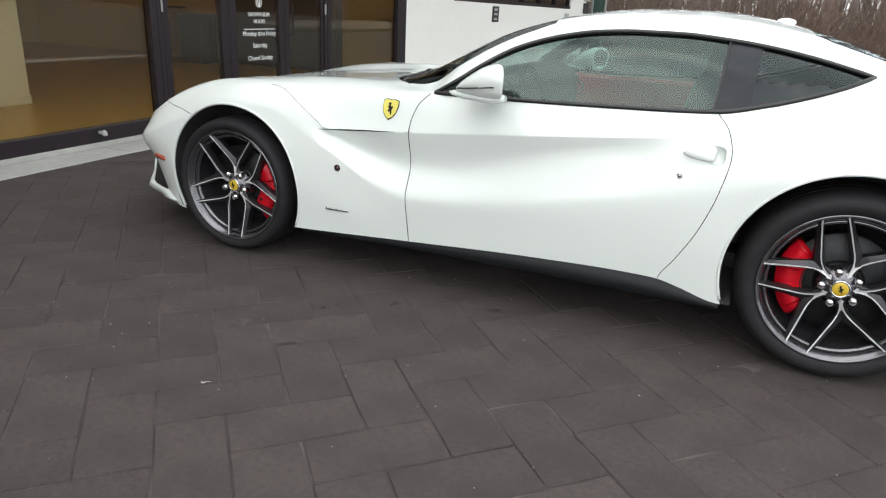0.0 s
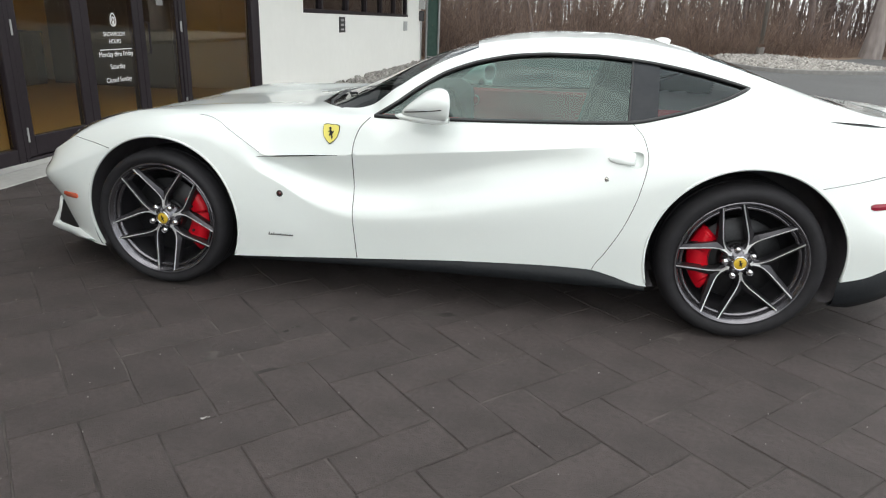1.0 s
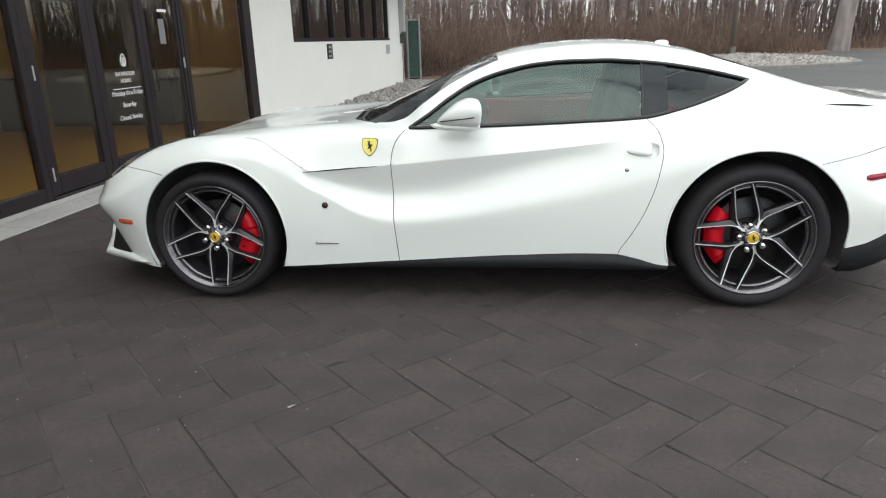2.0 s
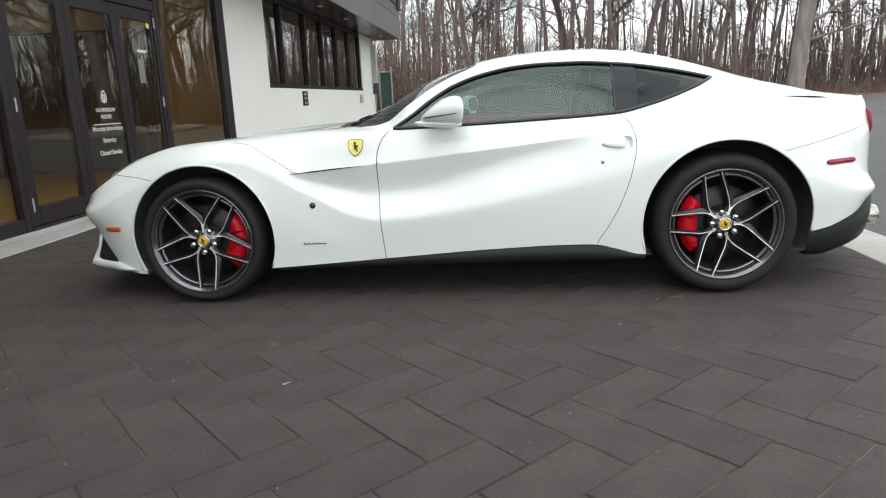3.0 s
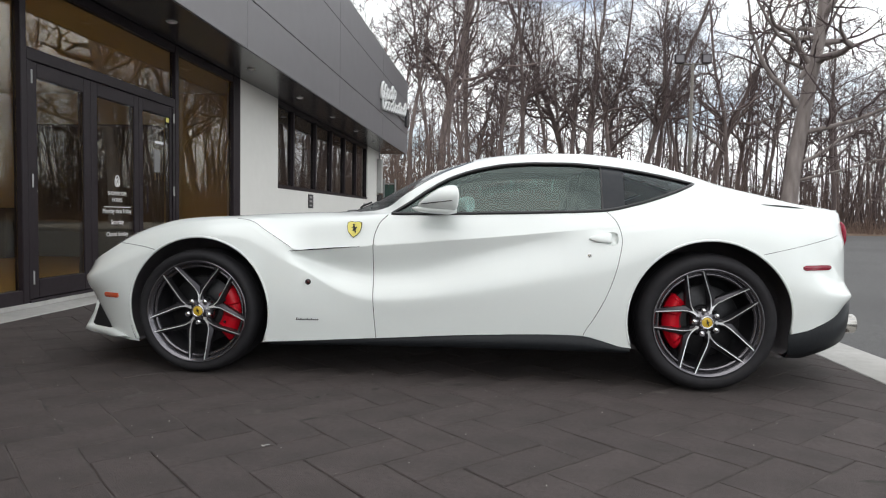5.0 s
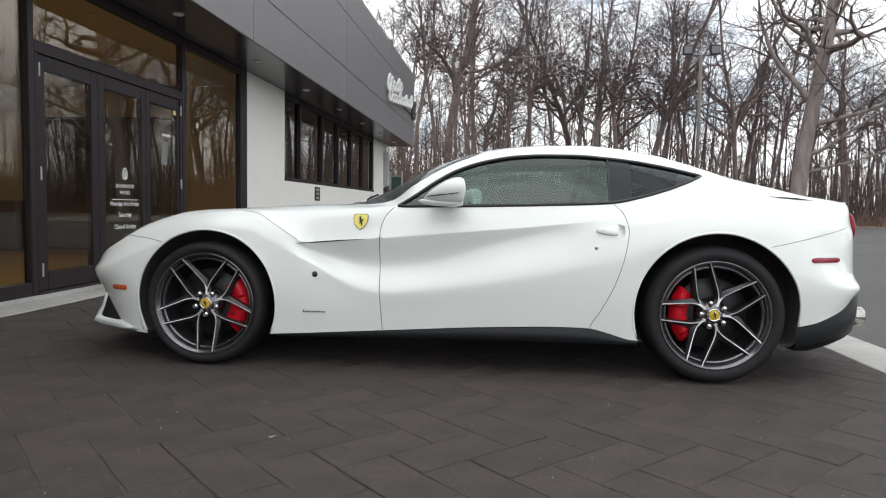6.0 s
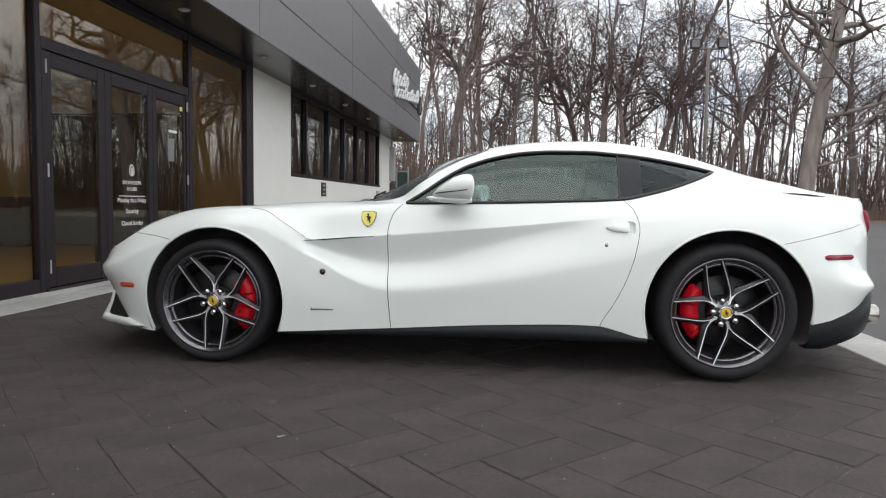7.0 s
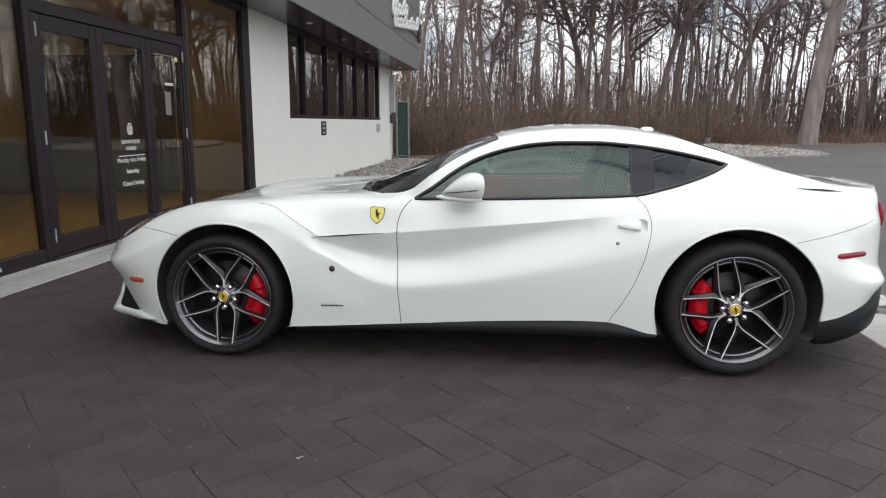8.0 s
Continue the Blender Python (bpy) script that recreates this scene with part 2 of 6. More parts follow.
MAT_GREEN = material("green_fence_screen", (0.040, 0.082, 0.066), 0.7, 0.0, (0.055, 0.105, 0.086), 9.0, bump=0.3)
MAT_GALV = material("galvanised_steel", (0.38, 0.38, 0.38), 0.45, 0.8, (0.30, 0.30, 0.30), 16.0)
MAT_POLE = material("weathered_pole", (0.135, 0.12, 0.105), 0.7, 0.1, (0.18, 0.165, 0.15), 8.0)
MAT_ROCK = material("pale_river_rock", (0.20, 0.185, 0.168), 0.9, 0.0, (0.36, 0.34, 0.315), 9.0, 6.0, bump=0.4, island=0.3)
MAT_KERB = material("weathered_kerb", (0.17, 0.165, 0.155), 0.9, 0.0, (0.23, 0.22, 0.21), 7.0, bump=0.3)


# ---- building helpers ----
def part(name, bm, mat, parent=None, label="", smooth=False):
    """Link a bmesh as one mesh object, under parent if one is given."""
    me = bpy.data.meshes.new(name)
    bm.to_mesh(me)
    bm.free()
    me.materials.append(mat)
    if smooth:
        for p in me.polygons:
            p.use_smooth = True
    ob = new(name, me)
    ob.parent = parent
    if label:
        ob["label"] = label
    return ob


def thing(name, label, category, at=(0, 0, 0), turn=0.0, group="", kind=""):
    """An Empty at the base of a thing of several parts."""
    ob = new(name)
    ob.empty_display_size = 0.1
    ob.matrix_basis = pose(*at, 0, 0, turn)
    return tagged(ob, label, category, group, kind)


def box(lo, hi, bevel=0.0, bm=None, seg=1):
    bm = bm or bmesh.new()
    r = bmesh.ops.create_cube(bm, size=1.0)
    size = [hi[i] - lo[i] for i in range(3)]
    mid = [(hi[i] + lo[i]) / 2 for i in range(3)]
    for v in r["verts"]:
        v.co = Vector([v.co[i] * size[i] + mid[i] for i in range(3)])
    if bevel:
        edges = list({e for v in r["verts"] for e in v.link_edges})
        bmesh.ops.bevel(bm, geom=edges, offset=bevel, segments=seg, affect="EDGES", profile=0.5)
    return bm


def tube(points, radii, sides=8, bm=None, caps=True):
    """A tube along points; radii one number or one for each point."""
    bm = bm or bmesh.new()
    pts = [Vector(p) for p in points]
    if not isinstance(radii, (list, tuple)):
        radii = [radii] * len(pts)
    rings = []
    ref = None
    for i, p in enumerate(pts):
        d = (pts[min(i + 1, len(pts) - 1)] - pts[max(i - 1, 0)]).normalized()
        if ref is None:
            ref = d.orthogonal().normalized()
        ref = (ref - d * ref.dot(d))
        ref = ref.normalized() if ref.length > 1e-6 else d.orthogonal().normalized()
        side = d.cross(ref)
        rings.append([bm.verts.new(p + (ref * math.cos(a) + side * math.sin(a)) * radii[i])
                      for a in [2 * math.pi * k / sides for k in range(sides)]])
    for a, b in zip(rings, rings[1:]):
        for k in range(sides):
            bm.faces.new((a[k], a[(k + 1) % sides], b[(k + 1) % sides], b[k]))
    if caps:
        bm.faces.new(rings[0][::-1])
        bm.faces.new(rings[-1])
    return bm


def lathe(profile, sides=64, centre=(0, 0, 0), bm=None):
    """Turn a profile of (radius, y) about the y axis."""
    bm = bm or bmesh.new()
    rings = []
    for r, y in profile:
        rings.append([bm.verts.new((centre[0] + r * math.cos(a), centre[1] + y, centre[2] + r * math.sin(a)))
                      for a in [2 * math.pi * k / sides for k in range(sides)]])
    for a, b in zip(rings, rings[1:]):
        for k in range(sides):
            bm.faces.new((a[k], b[k], b[(k + 1) % sides], a[(k + 1) % sides]))
    return bm


def prism(outline, axis, lo, hi, bevel=0.0, bm=None):
    """Extrude a closed 2D outline along an axis from lo to hi."""
    bm = bm or bmesh.new()

    def at(p, d):
        q = list(p)
        q.insert("xyz".index(axis), d)
        return Vector(q)
    a = [bm.verts.new(at(p, lo)) for p in outline]
    b = [bm.verts.new(at(p, hi)) for p in outline]
    fs = [bm.faces.new(a), bm.faces.new(b[::-1])]
    for i in range(len(a)):
        j = (i + 1) % len(a)
        fs.append(bm.faces.new((a[i], b[i], b[j], a[j])))
    bmesh.ops.recalc_face_normals(bm, faces=fs)
    if bevel:
        bmesh.ops.bevel(bm, geom=list({e for f in fs for e in f.edges}), offset=bevel, segments=2, affect="EDGES", profile=0.5)
    return bm


def structure(name, bm, mat, label="", category="", smooth=False):
    ob = part(name, bm, mat, None, label, smooth)
    if category:
        ob["category"] = category
    ob["kind"] = "structure"
    return ob


# ---- ground ----
structure("ground", box((-400, -400, -0.30), (400, 400, -0.012)), MAT_ASPHALT, "worn grey asphalt car park", "asphalt")
for name, lo, hi, words in (
        ("pavement_1", (-3.868, -10.0, -0.2), (-3.53, 7.9, 0.006), "pale concrete strip along the shop front"),
        ("pavement_2", (2.415, -10.0, -0.2), (2.80, 7.9, 0.003), "pale concrete border strip between pavers and asphalt")):
    strip = tagged(new(name), words, "concrete strip", kind="structure")
    y = lo[1]
    while y < hi[1] - 0.1:
        y2 = min(y + 1.49, hi[1])
        part("slab", box((lo[0], y + 0.004, lo[2]), (hi[0], y2 - 0.004, hi[2]), 0.006), MAT_CONCRETE, strip)
        y = y2
structure("trim", box((-4.05, -10.0, 0.0065), (-3.852, 6.028, 0.0495), 0.004), MAT_CONCRETE, "low pale concrete upstand under the shop glazing", "upstand")
bm = bmesh.new()
rows = []
for y in np.concatenate([[-10.0], np.arange(-4.2, 0.6, 0.035), np.arange(0.6, 7.9, 0.4), [7.9]]):
    row = []
    for x in np.linspace(-3.53, 2.415, 150):
        up = noise.noise((x * 4.5, y * 4.5, 1.0)) + 0.6 * noise.noise((x * 17.0, y * 17.0, 5.0))
        row.append(bm.verts.new((float(x), float(y), -0.0042 + 0.0040 * min(max(up * 1.2, -0.7), 0.95))))
    rows.append(row)
for a, b in zip(rows, rows[1:]):
    for j in range(len(a) - 1):
        bm.faces.new((a[j], a[j + 1], b[j + 1], b[j]))
bed = part("joint_bed", bm, MAT_JOINT)
tagged(bed, "dark joint sand under the pavers", "paving bed", kind="structure")

# woodland floor: one uneven sheet with a rising edge
def litter_edge(x):
    return 20.4 + 20.6 * min(max((x + 4) / 22.0, 0), 1) + 1.2 * math.sin(x * 0.31) + 0.5 * math.sin(x * 1.1)


bm = bmesh.new()
rows = []
for i in range(121):
    x = -110 + 220 * i / 120
    y0 = litter_edge(x)
    row = []
    for j, d in enumerate((0.0, 0.35, 1.2, 3, 6, 10, 16, 25, 40, 70, 120)):
        z = -0.03 if j == 0 else 0.05 + 0.10 * min(d, 12) / 12 + 0.07 * noise.noise((x * 0.4, (y0 + d) * 0.4, 0))
        row.append(bm.verts.new((x, y0 + d, z)))
    rows.append(row)
for a, b in zip(rows, rows[1:]):
    for j in range(len(a) - 1):
        bm.faces.new((a[j], b[j], b[j + 1], a[j + 1]))
structure("ground_2", bm, MAT_LITTER, "woodland floor under brown fallen leaves", "leaf litter", True)

# ---- building ----
FX = -3.87
END = 18.35
wall = structure("wall_east", box((FX - 0.22, 6.03, -0.1), (FX, 7.86, 3.05)), MAT_STUCCO, "white stucco wall beside the shop front", "wall")
for lo, hi in (((FX - 0.22, 7.86, -0.1), (FX, 16.40, 1.35)), ((FX - 0.22, 16.40, -0.1), (FX, END, 3.05))):
    structure("wall_east", box(lo, hi), MAT_STUCCO, "white stucco wall below and beside the ribbon window", "wall")
structure("wall_north", box((-14.0, END - 0.22, -0.1), (FX - 0.222, END, 5.35)), MAT_STUCCO, "white stucco end wall", "wall")
structure("wall_west", box((-14.2, -12.0, -0.1), (-14.0, END, 5.35)), MAT_ROOM_WALL, "beige rear wall", "wall")
structure("wall_south", box((-14.0, -12.2, -0.1), (FX, -12.0, 5.35)), MAT_ROOM_WALL, "beige side wall", "wall")
structure("wall_inner", box((-13.9, 7.55, 0.0), (FX - 0.24, 7.70, 3.04)), MAT_ROOM_WALL, "beige partition between showroom and office", "wall")
structure("ceiling", box((-14.0, -12.0, 3.06), (-3.95, END - 0.23, 3.14)), MAT_ROOM_CEILING, "tan showroom ceiling", "ceiling")
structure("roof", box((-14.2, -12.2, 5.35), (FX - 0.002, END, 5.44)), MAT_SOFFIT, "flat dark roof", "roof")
structure("floor", box((-13.99, -11.99, -0.05), (FX - 0.06, 6.02, 0.03)), MAT_TAN_FLOOR, "glossy tan tiled showroom floor", "floor")
structure("floor_3", box((-13.99, 6.021, -0.05), (FX - 0.225, 7.54, 0.03)), MAT_TAN_FLOOR, "glossy tan tiled floor at the back of the showroom", "floor")
structure("floor_2", box((-13.99, 7.71, -0.05), (FX - 0.23, END - 0.23, 0.03)), MAT_ROOM_DARK, "dark office floor", "floor")

# canopy: soffit, clad fascia, downlights
canopy = thing("canopy", "dark grey metal clad canopy over the shop front", "canopy", kind="structure")
CX = -3.00
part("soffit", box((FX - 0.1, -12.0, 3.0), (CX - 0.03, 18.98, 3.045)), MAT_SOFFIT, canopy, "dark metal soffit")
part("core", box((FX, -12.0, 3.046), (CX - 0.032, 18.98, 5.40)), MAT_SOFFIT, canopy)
for z0, z1 in ((2.985, 3.66), (3.66, 4.77), (4.77, 5.45)):
    y = -11.0
    while y < 18.9:
        y2 = min(y + 5.02, 19.0)
        part("panel", box((CX - 0.03, y + 0.006, z0 + 0.006), (CX, y2 - 0.006, z1 - 0.006), 0.004), MAT_FASCIA, canopy)
        y = y2
    part("panel", box((FX - 0.1, 18.985, z0 + 0.006), (CX - 0.001, 19.0, z1 - 0.006), 0.003), MAT_FASCIA, canopy)
light0 = thing("downlight", "small round recessed soffit downlight", "downlight", (-3.41, 0.45, 3.0), group="soffit downlights")
bm = bmesh.new()
bmesh.ops.create_cone(bm, cap_ends=True, segments=24, radius1=0.055, radius2=0.065, depth=0.012, matrix=Matrix.Translation((0, 0, -0.006)))
part("trim_ring", bm, MAT_PLATE_GREY, light0, smooth=False)
bm = bmesh.new()
bmesh.ops.create_cone(bm, cap_ends=True, segments=20, radius1=0.035, radius2=0.035, depth=0.006, matrix=Matrix.Translation((0, 0, -0.015)))
part("lens", bm, MAT_WHITE, light0, "white lens")
for k in range(1, 8):
    copy_thing(light0, pose(-3.41, 0.45 + 2.42 * k, 3.0))


# ---- shop front ----
def frame_bar(name, lo, hi, parent, bevel=0.006):
    return part(name, box(lo, hi, bevel), MAT_FRAME, parent)


GX = FX - 0.06
front = thing("window_1", "dark bronze framed floor to ceiling shop glazing", "window", kind="structure")
posts = [-9.6, -7.5, -5.4, -3.3, -1.2, 0.99]
for y in posts:
    frame_bar("mullion", (FX - 0.075, y + 0.080, 0.05), (FX + 0.008, y + 0.155, 2.998), front)
for a, b in zip(posts, posts[1:]):
    frame_bar("sill_rail", (GX - 0.03, a + 0.155, 0.05), (FX + 0.004, b + 0.080, 0.17), front)
    frame_bar("head_rail", (GX - 0.03, a + 0.155, 2.90), (FX + 0.004, b + 0.080, 2.997), front)
    part("pane", box((GX + 0.008, a + 0.156, 0.171), (GX + 0.020, b + 0.079, 2.899)), MAT_SHOP_GLASS, front).visible_shadow = False
frame_bar("mullion", (FX - 0.075, 3.865, 0.05), (FX + 0.008, 3.955, 2.998), front)
frame_bar("door_jamb", (FX - 0.065, 3.803, 0.076), (FX + 0.002, 3.8645, 2.199), front)
frame_bar("door_jamb", (FX - 0.065, 1.151, 0.076), (FX + 0.002, 1.207, 2.199), front)
frame_bar("jamb", (FX - 0.070, 5.74, 0.05), (FX + 0.012, 5.90, 2.998), front)
frame_bar("jamb_cover", (GX - 0.05, 5.904, 0.05), (FX + 0.004, 6.029, 2.998), front)
frame_bar("sill_rail", (GX - 0.03, 3.956, 0.05), (FX + 0.004, 5.74, 0.17), front)
frame_bar("head_rail", (GX - 0.03, 3.956, 2.90), (FX + 0.004, 5.74, 2.997), front)
part("pane", box((GX + 0.008, 3.957, 0.171), (GX + 0.020, 5.739, 2.899)), MAT_SHOP_GLASS, front).visible_shadow = False
frame_bar("transom_rail", (GX - 0.03, 1.146, 2.20), (FX + 0.004, 3.864, 2.31), front)
frame_bar("head_rail", (GX - 0.03, 1.146, 2.90), (FX + 0.004, 3.864, 2.997), front)
part("transom_pane", box((GX + 0.008, 1.147, 2.311), (GX + 0.020, 3.863, 2.899)), MAT_SHOP_GLASS, front).visible_shadow = False
frame_bar("threshold", (GX - 0.03, 1.146, 0.05), (FX + 0.02, 3.864, 0.075), front)


def door_leaf(name, y0, y1, sl, sr, label, hinge_side, handle_y=None):
    d = thing(name, label, "door", (FX, 0, 0), kind="structure")
    o = -0.055
    frame_bar("stile", (o - 0.025, y0, 0.08), (o + 0.045, y0 + sl, 2.195), d)
    frame_bar("stile", (o - 0.025, y1 - sr, 0.08), (o + 0.045, y1, 2.195), d)
    frame_bar("top_rail", (o - 0.025, y0 + sl, 2.06), (o + 0.045, y1 - sr, 2.195), d)
    frame_bar("bottom_rail", (o - 0.025, y0 + sl, 0.08), (o + 0.045, y1 - sr, 0.25), d)
    part("pane", box((o + 0.02, y0 + sl + 0.001, 0.251), (o + 0.03, y1 - sr - 0.001, 2.059)), MAT_SHOP_GLASS, d).visible_shadow = False
    if hinge_side:
        o += 0.012 if hinge_side > 3 else 0.0
        for z in (0.27, 1.14, 2.06):
            bm = tube([(o + 0.053, hinge_side, z - 0.06), (o + 0.053, hinge_side, z + 0.06)], 0.009, 10)
            box((o + 0.045, hinge_side - 0.013, z - 0.05), (o + 0.049, hinge_side + 0.013, z + 0.05), bm=bm)
            part("hinge", bm, MAT_PLATE_GREY, d, "grey steel hinge")
    if handle_y:
        bm = tube([(o + 0.045, handle_y, 0.86), (o + 0.10, handle_y, 0.87), (o + 0.10, handle_y, 1.18), (o + 0.045, handle_y, 1.19)], 0.009, 10)
        part("pull_handle", bm, MAT_FRAME, d, "dark pull handle")
    return d


door_leaf("door_1", 1.212, 2.092, 0.085, 0.112, "dark bronze framed glass shop door, closed", 1.215)
door_2 = door_leaf("door_2", 2.096, 3.008, 0.112, 0.098, "dark bronze framed glass shop door lettered with opening hours", 0, None)
door_leaf("door_3", 3.012, 3.797, 0.092, 0.050, "dark bronze framed glass shop door with a pull handle", 3.815, 3.07)


def lettering(name, words, size, at, mat, parent=None, label=""):
    """Flat words standing in the plane x = const, read from the +x side."""
    cu = bpy.data.curves.new(name, "FONT")
    cu.body = words
    cu.size = size
    cu.align_x = "CENTER"
    cu.extrude = 0.0012
    tmp = bpy.data.objects.new(name, cu)
    scene.collection.objects.link(tmp)
    me = bpy.data.meshes.new_from_object(tmp.evaluated_get(bpy.context.evaluated_depsgraph_get()))
    bpy.data.objects.remove(tmp)
    me.transform(pose(*at, 90, 0, 90))
    me.materials.clear()
    me.materials.append(mat)
    ob = new(name, me)
    ob.parent = parent
    if label:
        ob["label"] = label
    return ob


LX = -0.0245
for words, size, z in (("SHOWROOM", 0.058, 1.050), ("HOURS", 0.058, 0.980), ("Monday thru Friday", 0.070, 0.855), ("Saturday", 0.070, 0.735),
                       ("Closed Sunday", 0.070, 0.605)):
    lettering("lettering", words, size, (LX, 2.585, z), MAT_LETTER, door_2, "white vinyl lettering")
part("rule", box((LX, 2.335, 0.918), (LX + 0.002, 2.845, 0.926)), MAT_LETTER, door_2, "white vinyl rule")
bm = bmesh.new()
for r, k in ((0.042, 1.45), (0.016, 1.6)):
    tube([(LX + 0.0015, 2.585 + r * math.cos(a) * (1 - 0.25 * math.sin(a)), 1.205 + r * k * math.sin(a)) for a in [2 * math.pi * j / 28 for j in range(29)]], 0.0055, 6, bm)
tube([(LX + 0.0015, 2.585, 1.145), (LX + 0.0015, 2.585, 1.185)], 0.012, 6, bm)
part("emblem", bm, MAT_LETTER, door_2, "white outlined emblem")
part("notice", box((-0.0245, 3.385, 1.36), (-0.0225, 3.515, 1.63)), MAT_NOTICE, bpy.data.objects["door_3"], "pale paper notice behind the glass")
part("sticker", box((-0.0245, 3.675, 1.995), (-0.0225, 3.762, 2.05)), MAT_YELLOW, bpy.data.objects["door_3"], "small yellow sticker")
part("emblem", box((-0.0245, 3.40, 1.705), (-0.0225, 3.60, 1.735)), MAT_LETTER, bpy.data.objects["door_3"], "small white printed line")

# ribbon window
ribbon = thing("window_2", "black framed ribbon window of six dark panes", "window", kind="structure")
edges_y = [7.88, 8.95, 10.60, 12.04, 13.46, 14.90, 16.38]
for y in edges_y:
    frame_bar("mullion", (FX - 0.15, y - 0.04 if y > 8 else y, 1.36), (FX - 0.03, y + 0.04 if y < 16 else y, 2.998), ribbon, 0.004)
frame_bar("bottom_rail", (FX - 0.15, 7.88, 1.352), (FX + 0.006, 16.38, 1.42), ribbon, 0.004)
frame_bar("top_rail", (FX - 0.15, 7.88, 2.92), (FX - 0.025, 16.38, 2.997), ribbon, 0.004)
for a, b in zip(edges_y, edges_y[1:]):
    part("pane", box((FX - 0.10, a + 0.041, 1.421), (FX - 0.09, b - 0.041, 2.919)), MAT_DARK_PANE, ribbon).visible_shadow = False

# plaques, spigot and meter on the wall
plaque = thing("wall_plaque", "small black plaque with white printed bars on the stucco wall", "sign", (FX, 10.05, 1.0))
part("board", box((0.0, -0.19, 0.0), (0.012, 0.19, 0.30), 0.003), MAT_BADGE_BLACK, plaque)
for z, h in ((0.215, 0.045), (0.130, 0.040), (0.040, 0.035)):
    part("print_bar", box((0.012, -0.10, z), (0.014, 0.10, z + h)), MAT_PLATE_GREY, plaque, "pale printed bar")
plate = thing("wall_plate", "plain grey cover plate on the stucco wall", "cover plate", (FX, 16.0, 0.98))
part("cover", box((0, -0.2, 0), (0.03, 0.2, 0.25), 0.006), MAT_PLATE_GREY, plate)
spigot = thing("hose_spigot", "small pale metal hose spigot on the window sill rail", "spigot", (FX + 0.02, 0.40, 0.135))
bm = tube([(0, 0, 0), (0.03, 0, 0), (0.052, 0, 0.002), (0.066, 0, -0.010), (0.070, 0, -0.022)], [0.014, 0.014, 0.024, 0.020, 0.013], 12)
part("spout", bm, MAT_PLATE_GREY, spigot, smooth=True)
bm = bmesh.new()
bmesh.ops.create_uvsphere(bm, u_segments=12, v_segments=8, radius=0.020, matrix=Matrix.Translation((0.05, 0.052, 0.0)) @ Matrix.Diagonal((1, 0.45, 1, 1)))
tube([(0.05, 0.0, 0.0), (0.05, 0.05, 0.0)], 0.006, 8, bm)
part("handle", bm, MAT_FRAME, spigot, "dark round tap handle", True)
meter = thing("utility_box", "grey metal utility box on the end of the wall", "utility box", (FX, 18.12, 1.25))
part("casing", box((0.0, -0.14, 0.35), (0.16, 0.14, 1.5), 0.012), MAT_PLATE_GREY, meter)
part("lower_box", box((0.0, -0.10, 0.0), (0.13, 0.10, 0.30), 0.01), MAT_SOFFIT, meter)
part("conduit", tube([(0.06, 0, -1.25), (0.06, 0, 0.0)], 0.025, 10), MAT_GALV, meter)
part("conduit", tube([(0.06, 0, 1.5), (0.06, 0, 1.74)], 0.025, 10), MAT_GALV, meter)

# sign script on the fascia: plain white strokes
sign = thing("fascia_sign", "two lines of raised white script on the grey fascia", "sign", (CX, 0, 0))


def stroke(points, r=0.03):
    part("stroke", tube([(0.07, y, z) for y, z in points], r, 8), MAT_WHITE, sign, smooth=True)


for k in range(6):
    y0 = 13.62 + 0.40 * k
    hgt = (0.46, 0.40, 0.30, 0.26, 0.40, 0.30)[k]
    stroke([(y0 + 0.17 * math.cos(a) + 0.12 * math.sin(a), 4.00 + 0.14 * (y0 - 13.6) + hgt / 2 * (1 + math.sin(a))) for a in [0.35 * j for j in range(19)]], 0.036)
for k in range(11):
    y0 = 13.85 + 0.40 * k
    hgt = (0.44, 0.24, 0.26, 0.24, 0.36, 0.24, 0.26, 0.36, 0.26, 0.24, 0.42)[k]
    stroke([(y0 + 0.17 * math.cos(a) + 0.11 * math.sin(a), 3.74 + 0.10 * (y0 - 13.8) + hgt / 2 * (1 + math.sin(a))) for a in [0.35 * j for j in range(19)]], 0.034)
part("backing_rail", box((0.0, 13.7, 3.98), (0.03, 18.3, 4.02)), MAT_SOFFIT, sign)
part("lower_letter", box((0.0, 18.3, 3.86), (0.10, 18.75, 4.46), 0.02), MAT_SOFFIT, sign, "dark sign cabinet end")

# showroom furniture behind the glass
def cabinet(at, size, label, mat, doors=2):
    c = thing("cabinet", label, "cabinet", at)
    w, d, h = size
    part("body", box((-w / 2, -d / 2, 0), (w / 2, d / 2, h), 0.008), mat, c)
    for k in range(doors):
        y0 = -d / 2 + d * k / doors
        p = part("door", box((w / 2, y0 + 0.01, 0.06), (w / 2 + 0.02, y0 + d / doors - 0.01, h - 0.04), 0.004), mat, c)
        part("handle", box((w / 2 + 0.02, y0 + d / doors - 0.08, h * 0.6), (w / 2 + 0.04, y0 + d / doors - 0.06, h * 0.6 + 0.12)), MAT_CHROME, p)
    part("top", box((-w / 2 - 0.02, -d / 2 - 0.02, h), (w / 2 + 0.03, d / 2 + 0.02, h + 0.03), 0.005), MAT_ROOM_DARK, c)


